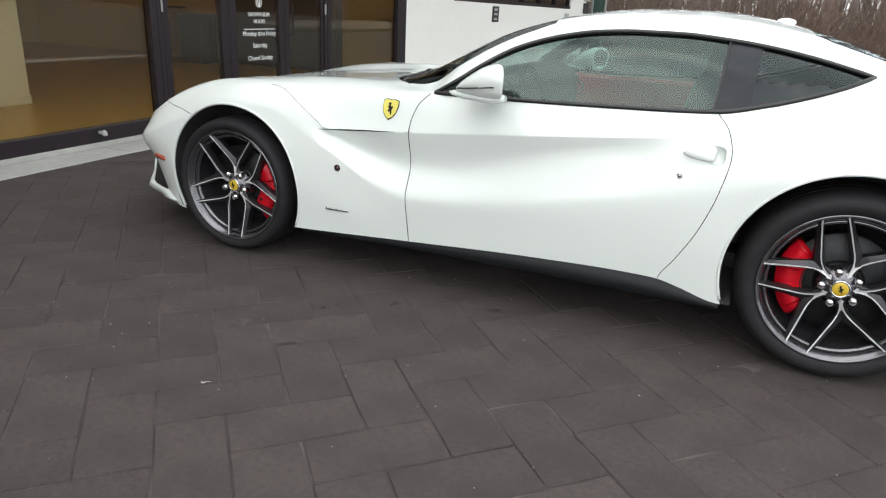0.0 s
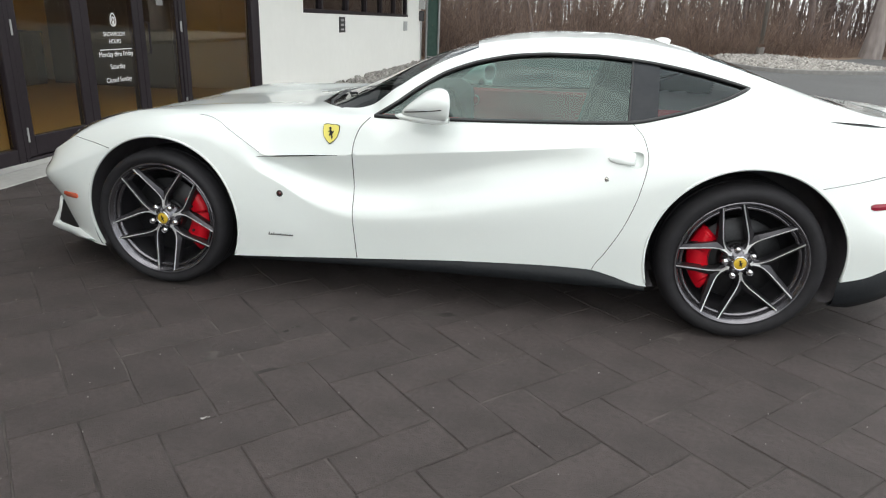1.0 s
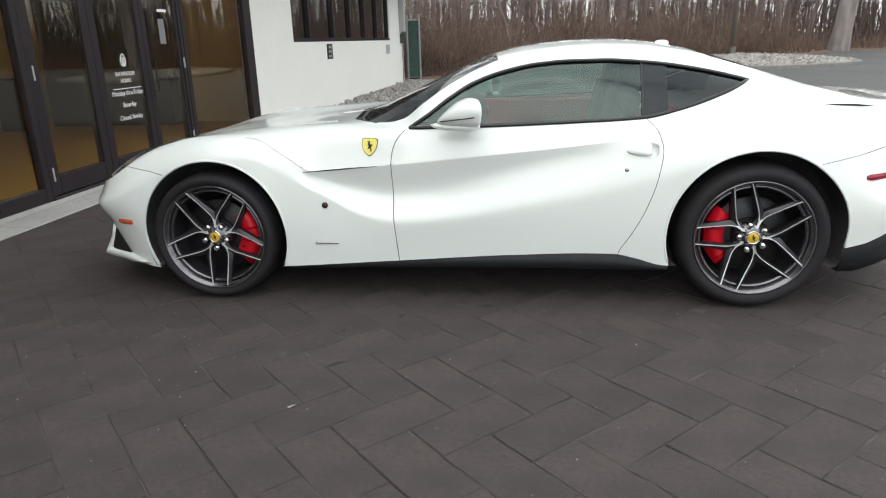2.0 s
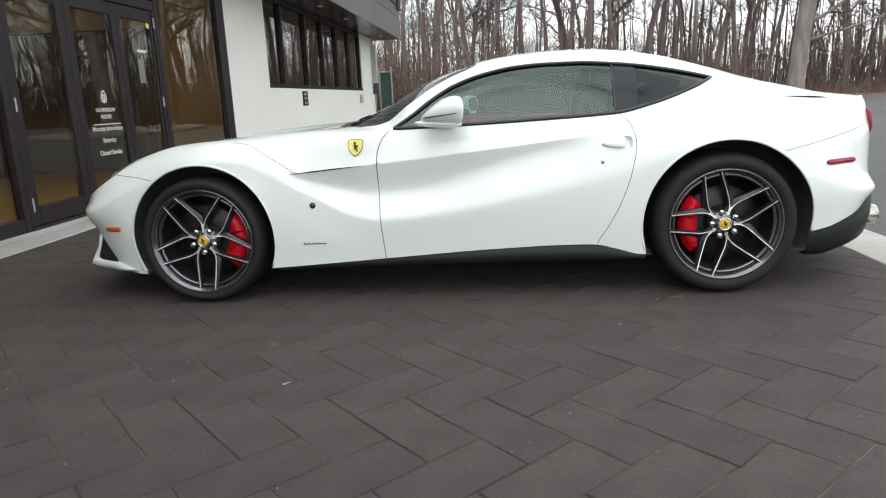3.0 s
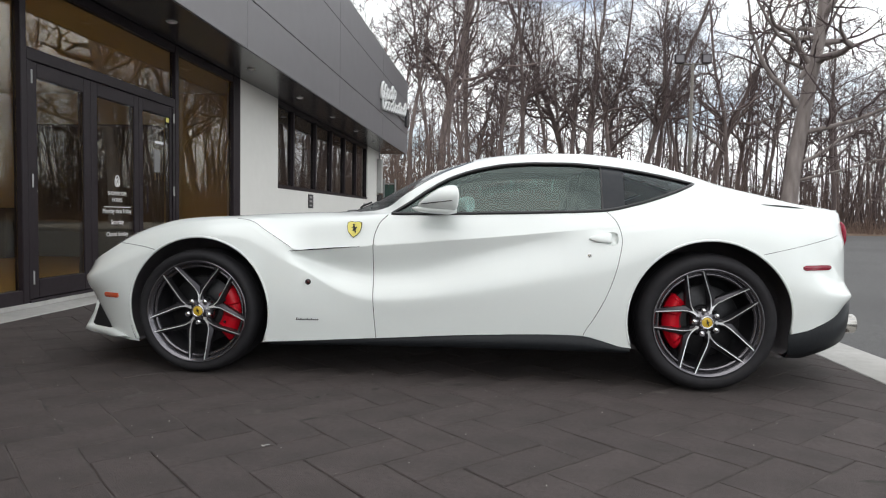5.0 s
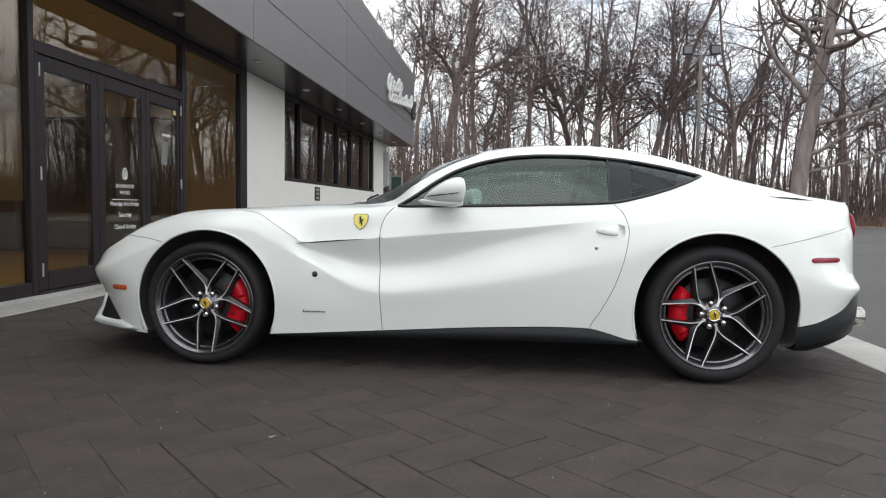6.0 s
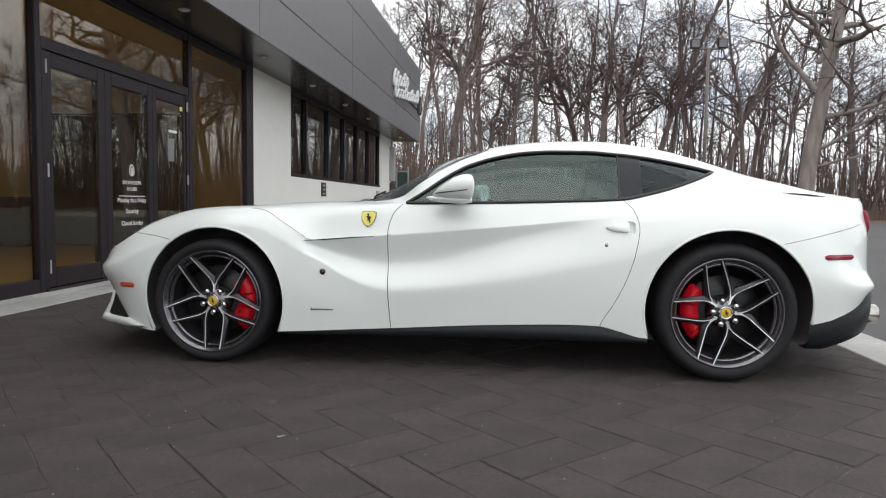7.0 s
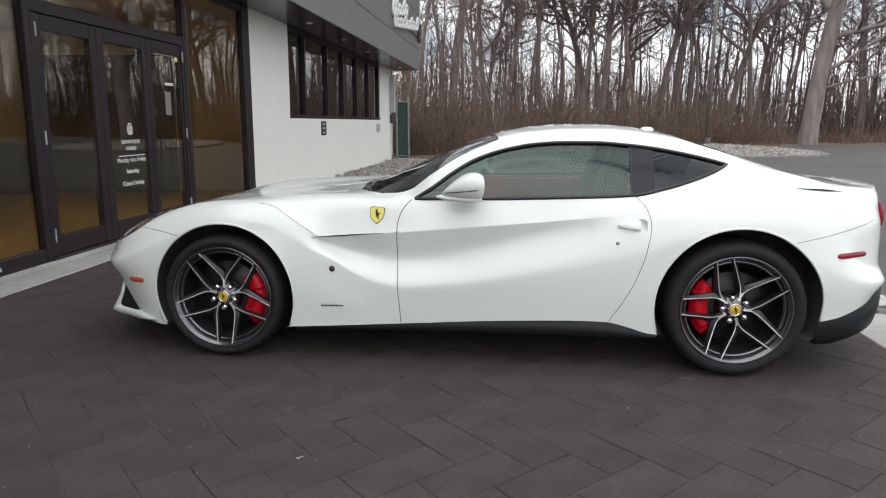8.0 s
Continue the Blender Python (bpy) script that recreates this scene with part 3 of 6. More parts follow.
cabinet((-9.7, 7.12, 0.03), (0.45, 0.62, 0.93), "oak reception cabinet with a dark top", MAT_OAK)
cabinet((-8.42, 6.63, 0.03), (0.5, 0.46, 0.84), "dark reception counter on the tan floor", MAT_ROOM_DARK)
# invented cabinet: gives the door glass a dark mass behind it
cabinet((-7.05, 7.29, 0.03), (2.3, 0.42, 2.35), "tall dark cabinet added to darken the view behind the door", MAT_ROOM_DARK, 4)
cabinet((-10.0, -0.6, 0.03), (0.6, 1.4, 2.1), "tall oak display cabinet", MAT_OAK)
column = thing("column", "white square column inside the showroom", "column", (-6.35, 1.20, 0.03))
part("shaft", box((-0.22, -0.3, 0.0), (0.22, 0.3, 3.02), 0.01), MAT_WHITE, column)
part("base", box((-0.225, -0.305, 0.0), (0.225, 0.305, 0.10), 0.004), MAT_WHITE, column)


# ---- the car: lofted skin through ten feature lines (x, half width, height) ----
LINE_A = [(-2.28, 0.7, 0.22), (-2, 0.78, 0.19), (-1.72, 0.9, 0.16), (-1.34, 0.93, 0.17), (-0.96, 0.935, 0.187), (-0.36, 0.93, 0.224),
          (0.2, 0.93, 0.259), (0.6, 0.93, 0.272), (0.72, 0.93, 0.27), (0.82, 0.93, 0.248), (0.96, 0.935, 0.214), (1.36, 0.95, 0.25),
          (1.76, 0.93, 0.306), (2, 0.91, 0.37), (2.16, 0.9, 0.455), (2.29, 0.88, 0.46)]
LINE_P = [(-2.28, 0.74, 0.36), (-2.1, 0.79, 0.36), (-2, 0.84, 0.365), (-1.85, 0.895, 0.39), (-1.72, 0.93, 0.42), (-1.34, 0.955, 0.56),
          (-0.96, 0.955, 0.45), (-0.7, 0.949, 0.38), (-0.38, 0.942, 0.33), (0.2, 0.944, 0.37), (0.64, 0.948, 0.42), (0.96, 0.959, 0.48),
          (1.36, 0.975, 0.6), (1.76, 0.965, 0.55), (2, 0.955, 0.505), (2.16, 0.99, 0.495), (2.29, 0.96, 0.49)]
LINE_L = [(-2.28, 0.88, 0.49), (-2.1, 0.905, 0.495), (-2, 0.92, 0.51), (-1.72, 0.925, 0.62), (-1.34, 0.945, 0.745), (-1.16, 0.932, 0.75),
          (-1.08, 0.928, 0.735), (-1, 0.931, 0.69), (-0.92, 0.937, 0.645), (-0.86, 0.941, 0.618), (-0.82, 0.943, 0.6), (-0.78, 0.944, 0.585),
          (-0.73, 0.945, 0.56), (-0.62, 0.947, 0.494), (-0.5, 0.95, 0.445), (-0.38, 0.952, 0.424), (-0.1, 0.955, 0.446), (0.34, 0.957, 0.511),
          (0.64, 0.958, 0.568), (0.9, 0.96, 0.62), (1.12, 0.965, 0.71), (1.36, 0.968, 0.775), (1.6, 0.95, 0.77), (1.8, 0.935, 0.72), (2, 0.89, 0.6),
          (2.16, 0.88, 0.57), (2.29, 0.85, 0.56)]
LINE_V = [(-2.28, 0.82, 0.53), (-2.1, 0.84, 0.55), (-2, 0.865, 0.585), (-1.72, 0.89, 0.7), (-1.34, 0.915, 0.8), (-1.16, 0.892, 0.815),
          (-1.08, 0.893, 0.806), (-1, 0.907, 0.76), (-0.92, 0.917, 0.712), (-0.86, 0.92, 0.68), (-0.82, 0.905, 0.664), (-0.78, 0.885, 0.65),
          (-0.73, 0.874, 0.632), (-0.6, 0.874, 0.6), (-0.39, 0.885, 0.575), (-0.19, 0.889, 0.588), (0.04, 0.897, 0.644), (0.34, 0.91, 0.725),
          (0.63, 0.92, 0.785), (0.9, 0.93, 0.8), (1.12, 0.935, 0.83), (1.36, 0.935, 0.87), (1.6, 0.915, 0.87), (1.8, 0.895, 0.83), (2, 0.87, 0.79),
          (2.29, 0.84, 0.76)]
LINE_C = [(-2.28, 0.78, 0.555), (-2.1, 0.8, 0.59), (-2, 0.825, 0.63), (-1.72, 0.845, 0.76), (-1.34, 0.865, 0.84), (-1.16, 0.845, 0.853),
          (-1.08, 0.862, 0.842), (-1, 0.885, 0.796), (-0.92, 0.902, 0.749), (-0.86, 0.911, 0.713), (-0.82, 0.914, 0.691), (-0.78, 0.915, 0.69),
          (-0.69, 0.916, 0.699), (-0.39, 0.925, 0.725), (0.04, 0.925, 0.763), (0.34, 0.922, 0.789), (0.63, 0.919, 0.818), (0.9, 0.912, 0.845),
          (1.12, 0.9, 0.885), (1.36, 0.885, 0.93), (1.6, 0.86, 0.945), (1.8, 0.835, 0.92), (2, 0.81, 0.885), (2.29, 0.78, 0.86)]
LINE_B = [(-2.28, 0.74, 0.58), (-2.1, 0.76, 0.585), (-1.94, 0.775, 0.672), (-1.81, 0.78, 0.748), (-1.67, 0.775, 0.805), (-1.5, 0.775, 0.847),
          (-1.33, 0.775, 0.862), (-1.17, 0.77, 0.867), (-1, 0.775, 0.862), (-0.8, 0.79, 0.861), (-0.6, 0.82, 0.867), (-0.4, 0.85, 0.88),
          (-0.26, 0.865, 0.889), (0.06, 0.875, 0.897), (0.5, 0.87, 0.91), (0.82, 0.85, 0.93), (1.12, 0.815, 0.98), (1.3, 0.79, 1.015),
          (1.5, 0.765, 1.02), (1.7, 0.75, 1), (1.9, 0.735, 0.97), (2.1, 0.73, 0.945), (2.29, 0.7, 0.935)]
LINE_R = [(-2.28, 0.55, 0.6), (-2.1, 0.62, 0.645), (-1.94, 0.66, 0.718), (-1.81, 0.67, 0.772), (-1.7, 0.66, 0.808), (-1.5, 0.635, 0.844),
          (-1.33, 0.61, 0.862), (-1, 0.61, 0.886), (-0.7, 0.64, 0.897), (-0.5, 0.7, 0.899), (-0.35, 0.8, 0.9), (-0.24, 0.835, 0.935),
          (-0.11, 0.775, 1.03), (0.02, 0.72, 1.105), (0.18, 0.675, 1.157), (0.34, 0.645, 1.185), (0.5, 0.625, 1.194), (0.65, 0.615, 1.195),
          (0.83, 0.61, 1.183), (0.96, 0.615, 1.168), (1.11, 0.625, 1.142), (1.3, 0.645, 1.1), (1.5, 0.64, 1.07), (1.7, 0.63, 1.03),
          (1.9, 0.62, 0.984), (2.1, 0.61, 0.961), (2.29, 0.6, 0.944)]
LINE_T = [(-2.28, 0.3, 0.61), (-1.94, 0.32, 0.728), (-1.7, 0.33, 0.796), (-1.33, 0.35, 0.832), (-1, 0.36, 0.866), (-0.75, 0.42, 0.892),
          (-0.6, 0.5, 0.908), (-0.45, 0.53, 0.965), (-0.3, 0.53, 1.045), (-0.14, 0.51, 1.13), (0.02, 0.5, 1.19), (0.16, 0.49, 1.225),
          (0.34, 0.475, 1.25), (0.55, 0.465, 1.262), (0.72, 0.46, 1.262), (0.89, 0.455, 1.25), (1.03, 0.45, 1.23), (1.2, 0.45, 1.195),
          (1.37, 0.45, 1.145), (1.54, 0.45, 1.088), (1.71, 0.45, 1.035), (1.88, 0.45, 0.991), (2.04, 0.45, 0.963), (2.29, 0.45, 0.947)]
LINE_M = [(-2.28, 0, 0.615), (-1.94, 0, 0.730), (-1.7, 0, 0.798), (-1.33, 0, 0.834), (-1, 0, 0.868), (-0.8, 0, 0.892), (-0.65, 0, 0.922), (-0.45, 0, 1),
          (-0.3, 0, 1.07), (-0.14, 0, 1.145), (0.02, 0, 1.207), (0.16, 0, 1.246), (0.34, 0, 1.275), (0.55, 0, 1.287), (0.72, 0, 1.288),
          (0.89, 0, 1.277), (1.03, 0, 1.254), (1.2, 0, 1.216), (1.37, 0, 1.165), (1.54, 0, 1.105), (1.71, 0, 1.048), (1.88, 0, 1), (2.04, 0, 0.962),
          (2.29, 0, 0.947)]
XA, XB, DX = -2.279, 2.289, 0.01


def slopes(x, y):
    """Tangents of a shape-keeping cubic through (x, y) along the last axis."""
    h, d = np.diff(x), np.diff(y) / np.diff(x)
    m = np.zeros_like(y)
    m[0], m[-1] = d[0], d[-1]
    for i in range(1, len(x) - 1):
        if d[i - 1] * d[i] > 0:
            w1, w2 = 2 * h[i] + h[i - 1], h[i] + 2 * h[i - 1]
            m[i] = (w1 + w2) / (w1 / d[i - 1] + w2 / d[i])
    return m


def cubic(x, y, m, q):
    i = np.clip(np.searchsorted(x, q) - 1, 0, len(x) - 2)
    h = x[i + 1] - x[i]
    t = (q - x[i]) / h
    return ((2 * t**3 - 3 * t**2 + 1) * y[i] + (t**3 - 2 * t**2 + t) * h * m[i] + (3 * t**2 - 2 * t**3) * y[i + 1] + (t**3 - t**2) * h * m[i + 1])


GRID_X = np.arange(XA - 0.3, XB + 0.3, DX)
KERNEL = np.exp(-0.5 * (np.arange(-12, 13) * DX / 0.014) ** 2)
KERNEL /= KERNEL.sum()


def fair(line):
    """A feature line, sampled every centimetre and smoothed."""
    a = np.array(line)
    out = []
    for k in (1, 2):
        v = cubic(a[:, 0], a[:, k], slopes(a[:, 0], a[:, k]), np.clip(GRID_X, a[0, 0], a[-1, 0]))
        out.append(np.convolve(np.pad(v, 12, mode="edge"), KERNEL, mode="valid"))
    return np.array(out)


FAIR = [fair(l) for l in (LINE_A, LINE_P, LINE_L, LINE_V, LINE_C, LINE_B, LINE_R, LINE_T, LINE_M)]
# a crease along wing and door, fading out before and behind it
CREASE = np.clip(np.minimum((GRID_X + 1.20) / 0.10, (0.85 - GRID_X) / 0.30), 0, 1)
under = FAIR[4] + (FAIR[3] - FAIR[4]) * 0.15
FAIR.insert(4, under)
KA, KP, KL, KV, KU, KC, KB, KR, KT, KM = range(10)


def plan(x):
    """How far the nose and tail round off in plan."""
    if x < -1.6:
        return math.sqrt(max(1 - ((-1.6 - x) / 0.681) ** 4.2, 0.0))
    if x > 1.75:
        return math.sqrt(max(1 - ((x - 1.75) / 0.541) ** 3.0, 0.0))
    return 1.0


SECTION_CACHE = {}


def section(x):
    key = round(x, 5)
    if key not in SECTION_CACHE:
        f = plan(x)
        pts = np.array([[np.interp(x, GRID_X, F[0]) * f, np.interp(x, GRID_X, F[1])] for F in FAIR])
        rising = KR if x < -0.62 else 10  # the bonnet dips between its ridges
        pts[:rising, 1] = np.maximum.accumulate(pts[:rising, 1] + np.arange(rising) * 1e-5)
        c = np.concatenate([[0], np.cumsum(np.maximum(np.hypot(*np.diff(pts, axis=0).T), 0.004))])
        k = float(np.interp(x, GRID_X, CREASE))
        arrays = []
        for col in (0, 1):
            v = pts[:, col]
            smooth_m = slopes(c, v)
            low, high = smooth_m.copy(), smooth_m.copy()
            low[KC] += k * (slopes(c[:KC + 1], v[:KC + 1])[KC] - low[KC])
            high[KC] += k * (slopes(c[KC:], v[KC:])[0] - high[KC])
            if col:
                high[-1] = 0.0
            arrays.append((v, low, high))
        SECTION_CACHE[key] = (c, arrays)
    return SECTION_CACHE[key]


def skin(x, s, side=-1):
    """The point of the skin at x and section parameter s (0 sill .. 9 centre line)."""
    c, arrays = section(x)
    q = np.interp(s, np.arange(10), c)
    w, z = (float(cubic(c, v, low if s <= KC else high, q)) for v, low, high in arrays)
    return Vector((x, side * w, z))


def s_at(x, z):
    """The section parameter at which the skin has height z."""
    c, arrays = section(x)
    v, low, high = arrays[1]
    ss = np.linspace(0, 8.6, 345)
    q = np.interp(ss, np.arange(10), c)
    zz = np.maximum.accumulate(np.where(ss <= KC, cubic(c, v, low, q), cubic(c, v, high, q)))
    return float(np.interp(z, zz, ss))


def skin_normal(x, s, side=-1):
    e, f = 0.004, 0.02
    dx = skin(min(x + e, XB), s, side) - skin(max(x - e, XA), s, side)
    ds = skin(x, min(s + f, 9), side) - skin(x, max(s - f, 0), side)
    n = dx.cross(ds) * (1 if side < 0 else -1)
    return n.normalized() if n.length > 1e-9 else Vector((0, side, 0))


def dense(points, step=0.02, closed=False):
    """A smooth polyline through points."""
    p = np.array(points, float)
    if closed:
        p = np.vstack([p, p[:1]])
    c = np.concatenate([[0], np.cumsum(np.hypot(*np.diff(p, axis=0).T))])
    n = max(int(c[-1] / step), 2)
    q = np.linspace(0, c[-1], n + 1)
    out = np.stack([cubic(c, p[:, k], slopes(c, p[:, k]), q) for k in (0, 1)], 1)
    return out[:-1] if closed else out


def polyline(points, step=0.02):
    """A polyline with straight runs, cut into short steps."""
    out = []
    for a, b in zip(points, points[1:]):
        n = max(int(math.hypot(b[0] - a[0], b[1] - a[1]) / step), 1)
        out += [(a[0] + (b[0] - a[0]) * i / n, a[1] + (b[1] - a[1]) * i / n) for i in range(n)]
    return out + [tuple(points[-1])]


ARCH_F, ARCH_R = (-1.355, 0.350, 0.402), (1.366, 0.366, 0.418)


def arch(c, a0=-40, a1=220, n=72):
    return [(c[0] + c[2] * math.cos(radians(a0 + (a1 - a0) * i / n)), c[1] + c[2] * math.sin(radians(a0 + (a1 - a0) * i / n))) for i in range(n + 1)]


DLO_LOW = [(-.30, .893), (.06, .900), (.5, .913), (.84, .928), (1.0, .962), (1.12, .997), (1.24, 1.040), (1.335, 1.080)]
DLO_TOP = [(1.335, 1.080), (1.27, 1.098), (1.11, 1.135), (.96, 1.161), (.83, 1.176), (.65, 1.188), (.5, 1.188), (.34, 1.179), (.18, 1.151), (.02, 1.099), (-.11, 1.024), (-.2, .958), (-.30, .893)]
dlo = [tuple(p) for p in dense(DLO_LOW)][:-1] + [tuple(p) for p in dense(DLO_TOP)][:-1]
DOOR_FRONT = [(-.32, .888), (-.365, .835), (-.388, .755), (-.392, .604), (-.382, .421), (-.362, .15)]
DOOR_REAR = [(.705, .15), (.735, .282), (.782, .362), (.855, .512), (.90, .661), (.918, .779), (.895, .866), (.84, .928)]
door_front, door_rear = dense(DOOR_FRONT), dense(DOOR_REAR)
door_outline = [tuple(p) for p in door_front] + [tuple(p) for p in door_rear] + [tuple(p) for p in dense(DLO_LOW[:4])][::-1]


def to_domain(points):
    return [(x, s_at(x, z)) for x, z in points]


CUP = [(.838, .783), (.845, .752), (.868, .747), (.889, .752), (.899, .768), (.899, .797), (.889, .812), (.868, .816), (.845, .811)]
cup_rim = [tuple(p) for p in dense(CUP, 0.008, True)]
DOM = 0.085
regions = {
    "handle_cup": to_domain(cup_rim),
    "arch_front": to_domain(arch(ARCH_F)), "arch_rear": to_domain(arch(ARCH_R)),
    "glass": to_domain(dlo), "door": to_domain(door_outline),
    "windscreen": polyline([(-.575, KR + .26), (-.545, KR + .14), (-.50, KR + .09), (-.42, KR + .13), (-.32, KR + .26), (-.24, KR + .36), (-.05, KR + .42), (.06, KR + .48), (.13, KR + .62), (.12, KT), (.07, KM), (-.73, KM), (-.68, KT), (-.640, KR + .75), (-.605, KR + .45), (-.575, KR + .26)], 0.03),
    "rear_screen": polyline([(1.12, KM), (1.14, KT), (1.20, KR + .75), (1.5, KR + .7), (1.80, KR + .75), (1.86, KT), (1.88, KM), (1.12, KM)], 0.05),
    "headlamp": polyline([(-2.17, KB - .30), (-2.0, KB - .02), (-1.8, KB + .02), (-1.6, KB + .08), (-1.50, KB + .22), (-1.60, KB + .60), (-1.8, KB + .80), (-2.0, KB + .80), (-2.18, KB + .30), (-2.17, KB - .30)], 0.05),
}


def inside(p, poly):
    x, y = p
    hit = False
    j = len(poly) - 1
    for i in range(len(poly)):
        (xi, yi), (xj, yj) = poly[i], poly[j]
        if (yi > y) != (yj > y) and x < (xj - xi) * (y - yi) / (yj - yi) + xi:
            hit = not hit
        j = i
    return hit


from mathutils.geometry import delaunay_2d_cdt

dom_pts, dom_edges = [], []


def constrain(poly, closed):
    base = len(dom_pts)
    dom_pts.extend(Vector((x, min(max(s, 0.0), 9.0) * DOM)) for x, s in poly)
    dom_edges.extend((base + i, base + i + 1) for i in range(len(poly) - 1))
    if closed:
        dom_edges.append((base + len(poly) - 1, base))


for key, poly in regions.items():
    constrain(poly, True)
for xs in (0.838, 0.958):
    constrain([(xs + 0.05 * (z - 1.18), s_at(xs + 0.05 * (z - 1.18), z)) for z in np.linspace(.90, 1.20, 14)], False)
u = np.linspace(-1, 1, 190)
grid_x = XA + (XB - XA) * 0.5 * (1 + np.sign(u) * (1 - (1 - np.abs(u)) ** 1.0) * 0.93 / 0.93)
grid_x = np.unique(np.concatenate([grid_x, XA + 0.16 * np.linspace(0, 1, 14) ** 2, XB - 0.16 * np.linspace(0, 1, 14) ** 2]))
grid_s = np.concatenate([np.linspace(k, k + 1, n, endpoint=False) for k, n in enumerate((4, 5, 6, 5, 2, 5, 6, 6, 6))] + [[9.0]])
for x in grid_x:
    for s in grid_s:
        dom_pts.append(Vector((float(x), float(s) * DOM)))
cdt_verts, _, cdt_faces, _, _, _ = delaunay_2d_cdt(dom_pts, dom_edges, [], 0, 1e-6)
coords = [(v.x, v.y / DOM) for v in cdt_verts]


def region_of(x, s):
    p = (x, s)
    if inside(p, regions["arch_front"]) or inside(p, regions["arch_rear"]) or inside(p, regions["handle_cup"]):
        return None
    if inside(p, regions["glass"]):
        z = skin(x, s).z
        return "side_window" if x < 0.838 + 0.05 * (z - 1.18) else "b_pillar" if x < 0.958 + 0.05 * (z - 1.18) else "quarter_window"
    for name in ("windscreen", "rear_screen", "headlamp", "door"):
        if inside(p, regions[name]):
            return name
    return "body"


by_region = {}
for f in cdt_faces:
    cx = sum(coords[i][0] for i in f) / 3
    cs = sum(coords[i][1] for i in f) / 3
    r = region_of(cx, cs)
    if r:
        by_region.setdefault(r, []).append(tuple(f))
P_LEFT = [skin(x, s) for x, s in coords]
N_LEFT = [skin_normal(x, s) for x, s in coords]


def fair_normals(region):
    """Normals of a pane as a smooth quadratic field over it, for clean mirror images."""
    ids = sorted({i for f in by_region[region] for i in f})
    q = np.array([(coords[i][0], P_LEFT[i].z) for i in ids])
    q = (q - q.mean(0)) / np.maximum(q.std(0), 1e-6)
    basis = np.stack([np.ones(len(q)), q[:, 0], q[:, 1], q[:, 0] ** 2, q[:, 0] * q[:, 1], q[:, 1] ** 2], 1)
    fit = basis @ np.linalg.lstsq(basis, np.array([tuple(N_LEFT[i]) for i in ids]), rcond=None)[0]
    return {i: Vector(v).normalized() for i, v in zip(ids, fit)}


def skin_part(name, region, mat, parent, sides, label="", inset=0.0):
    """The faces of one region of the skin on one or both sides, as a mesh with the skin's own normals."""
    field = fair_normals(region) if region in ("side_window", "quarter_window", "b_pillar") else dict(enumerate(N_LEFT))
    verts, normals, faces = [], [], []
    for side in sides:
        seen = {}
        for f in by_region[region]:
            ids = []
            for i in f:
                if i not in seen:
                    seen[i] = len(verts)
                    p, n = P_LEFT[i] - N_LEFT[i] * inset, field[i]
                    if side > 0:
                        p, n = Vector((p.x, -p.y, p.z)), Vector((n.x, -n.y, n.z))
                    verts.append(p)
                    normals.append(n)
                ids.append(seen[i])
            a, b, c = (verts[k] for k in ids)
            if (b - a).cross(c - a).dot(normals[ids[0]]) < 0:
                ids.reverse()
            faces.append(ids)
    me = bpy.data.meshes.new(name)
    me.from_pydata(verts, [], faces)
    me.materials.append(mat)
    for p in me.polygons:
        p.use_smooth = True
    me.normals_split_custom_set_from_vertices([tuple(n) for n in normals])
    ob = new(name, me)
    ob.parent = parent
    if label:
        ob["label"] = label
    return ob


def on_skin(points, side=-1, lift=0.0):
    """World points of a polyline given as (x, z) on the car's side."""
    out = []
    for x, z in points:
        s = s_at(x, z)
        out.append(skin(x, s, side) + skin_normal(x, s, side) * lift)
    return out


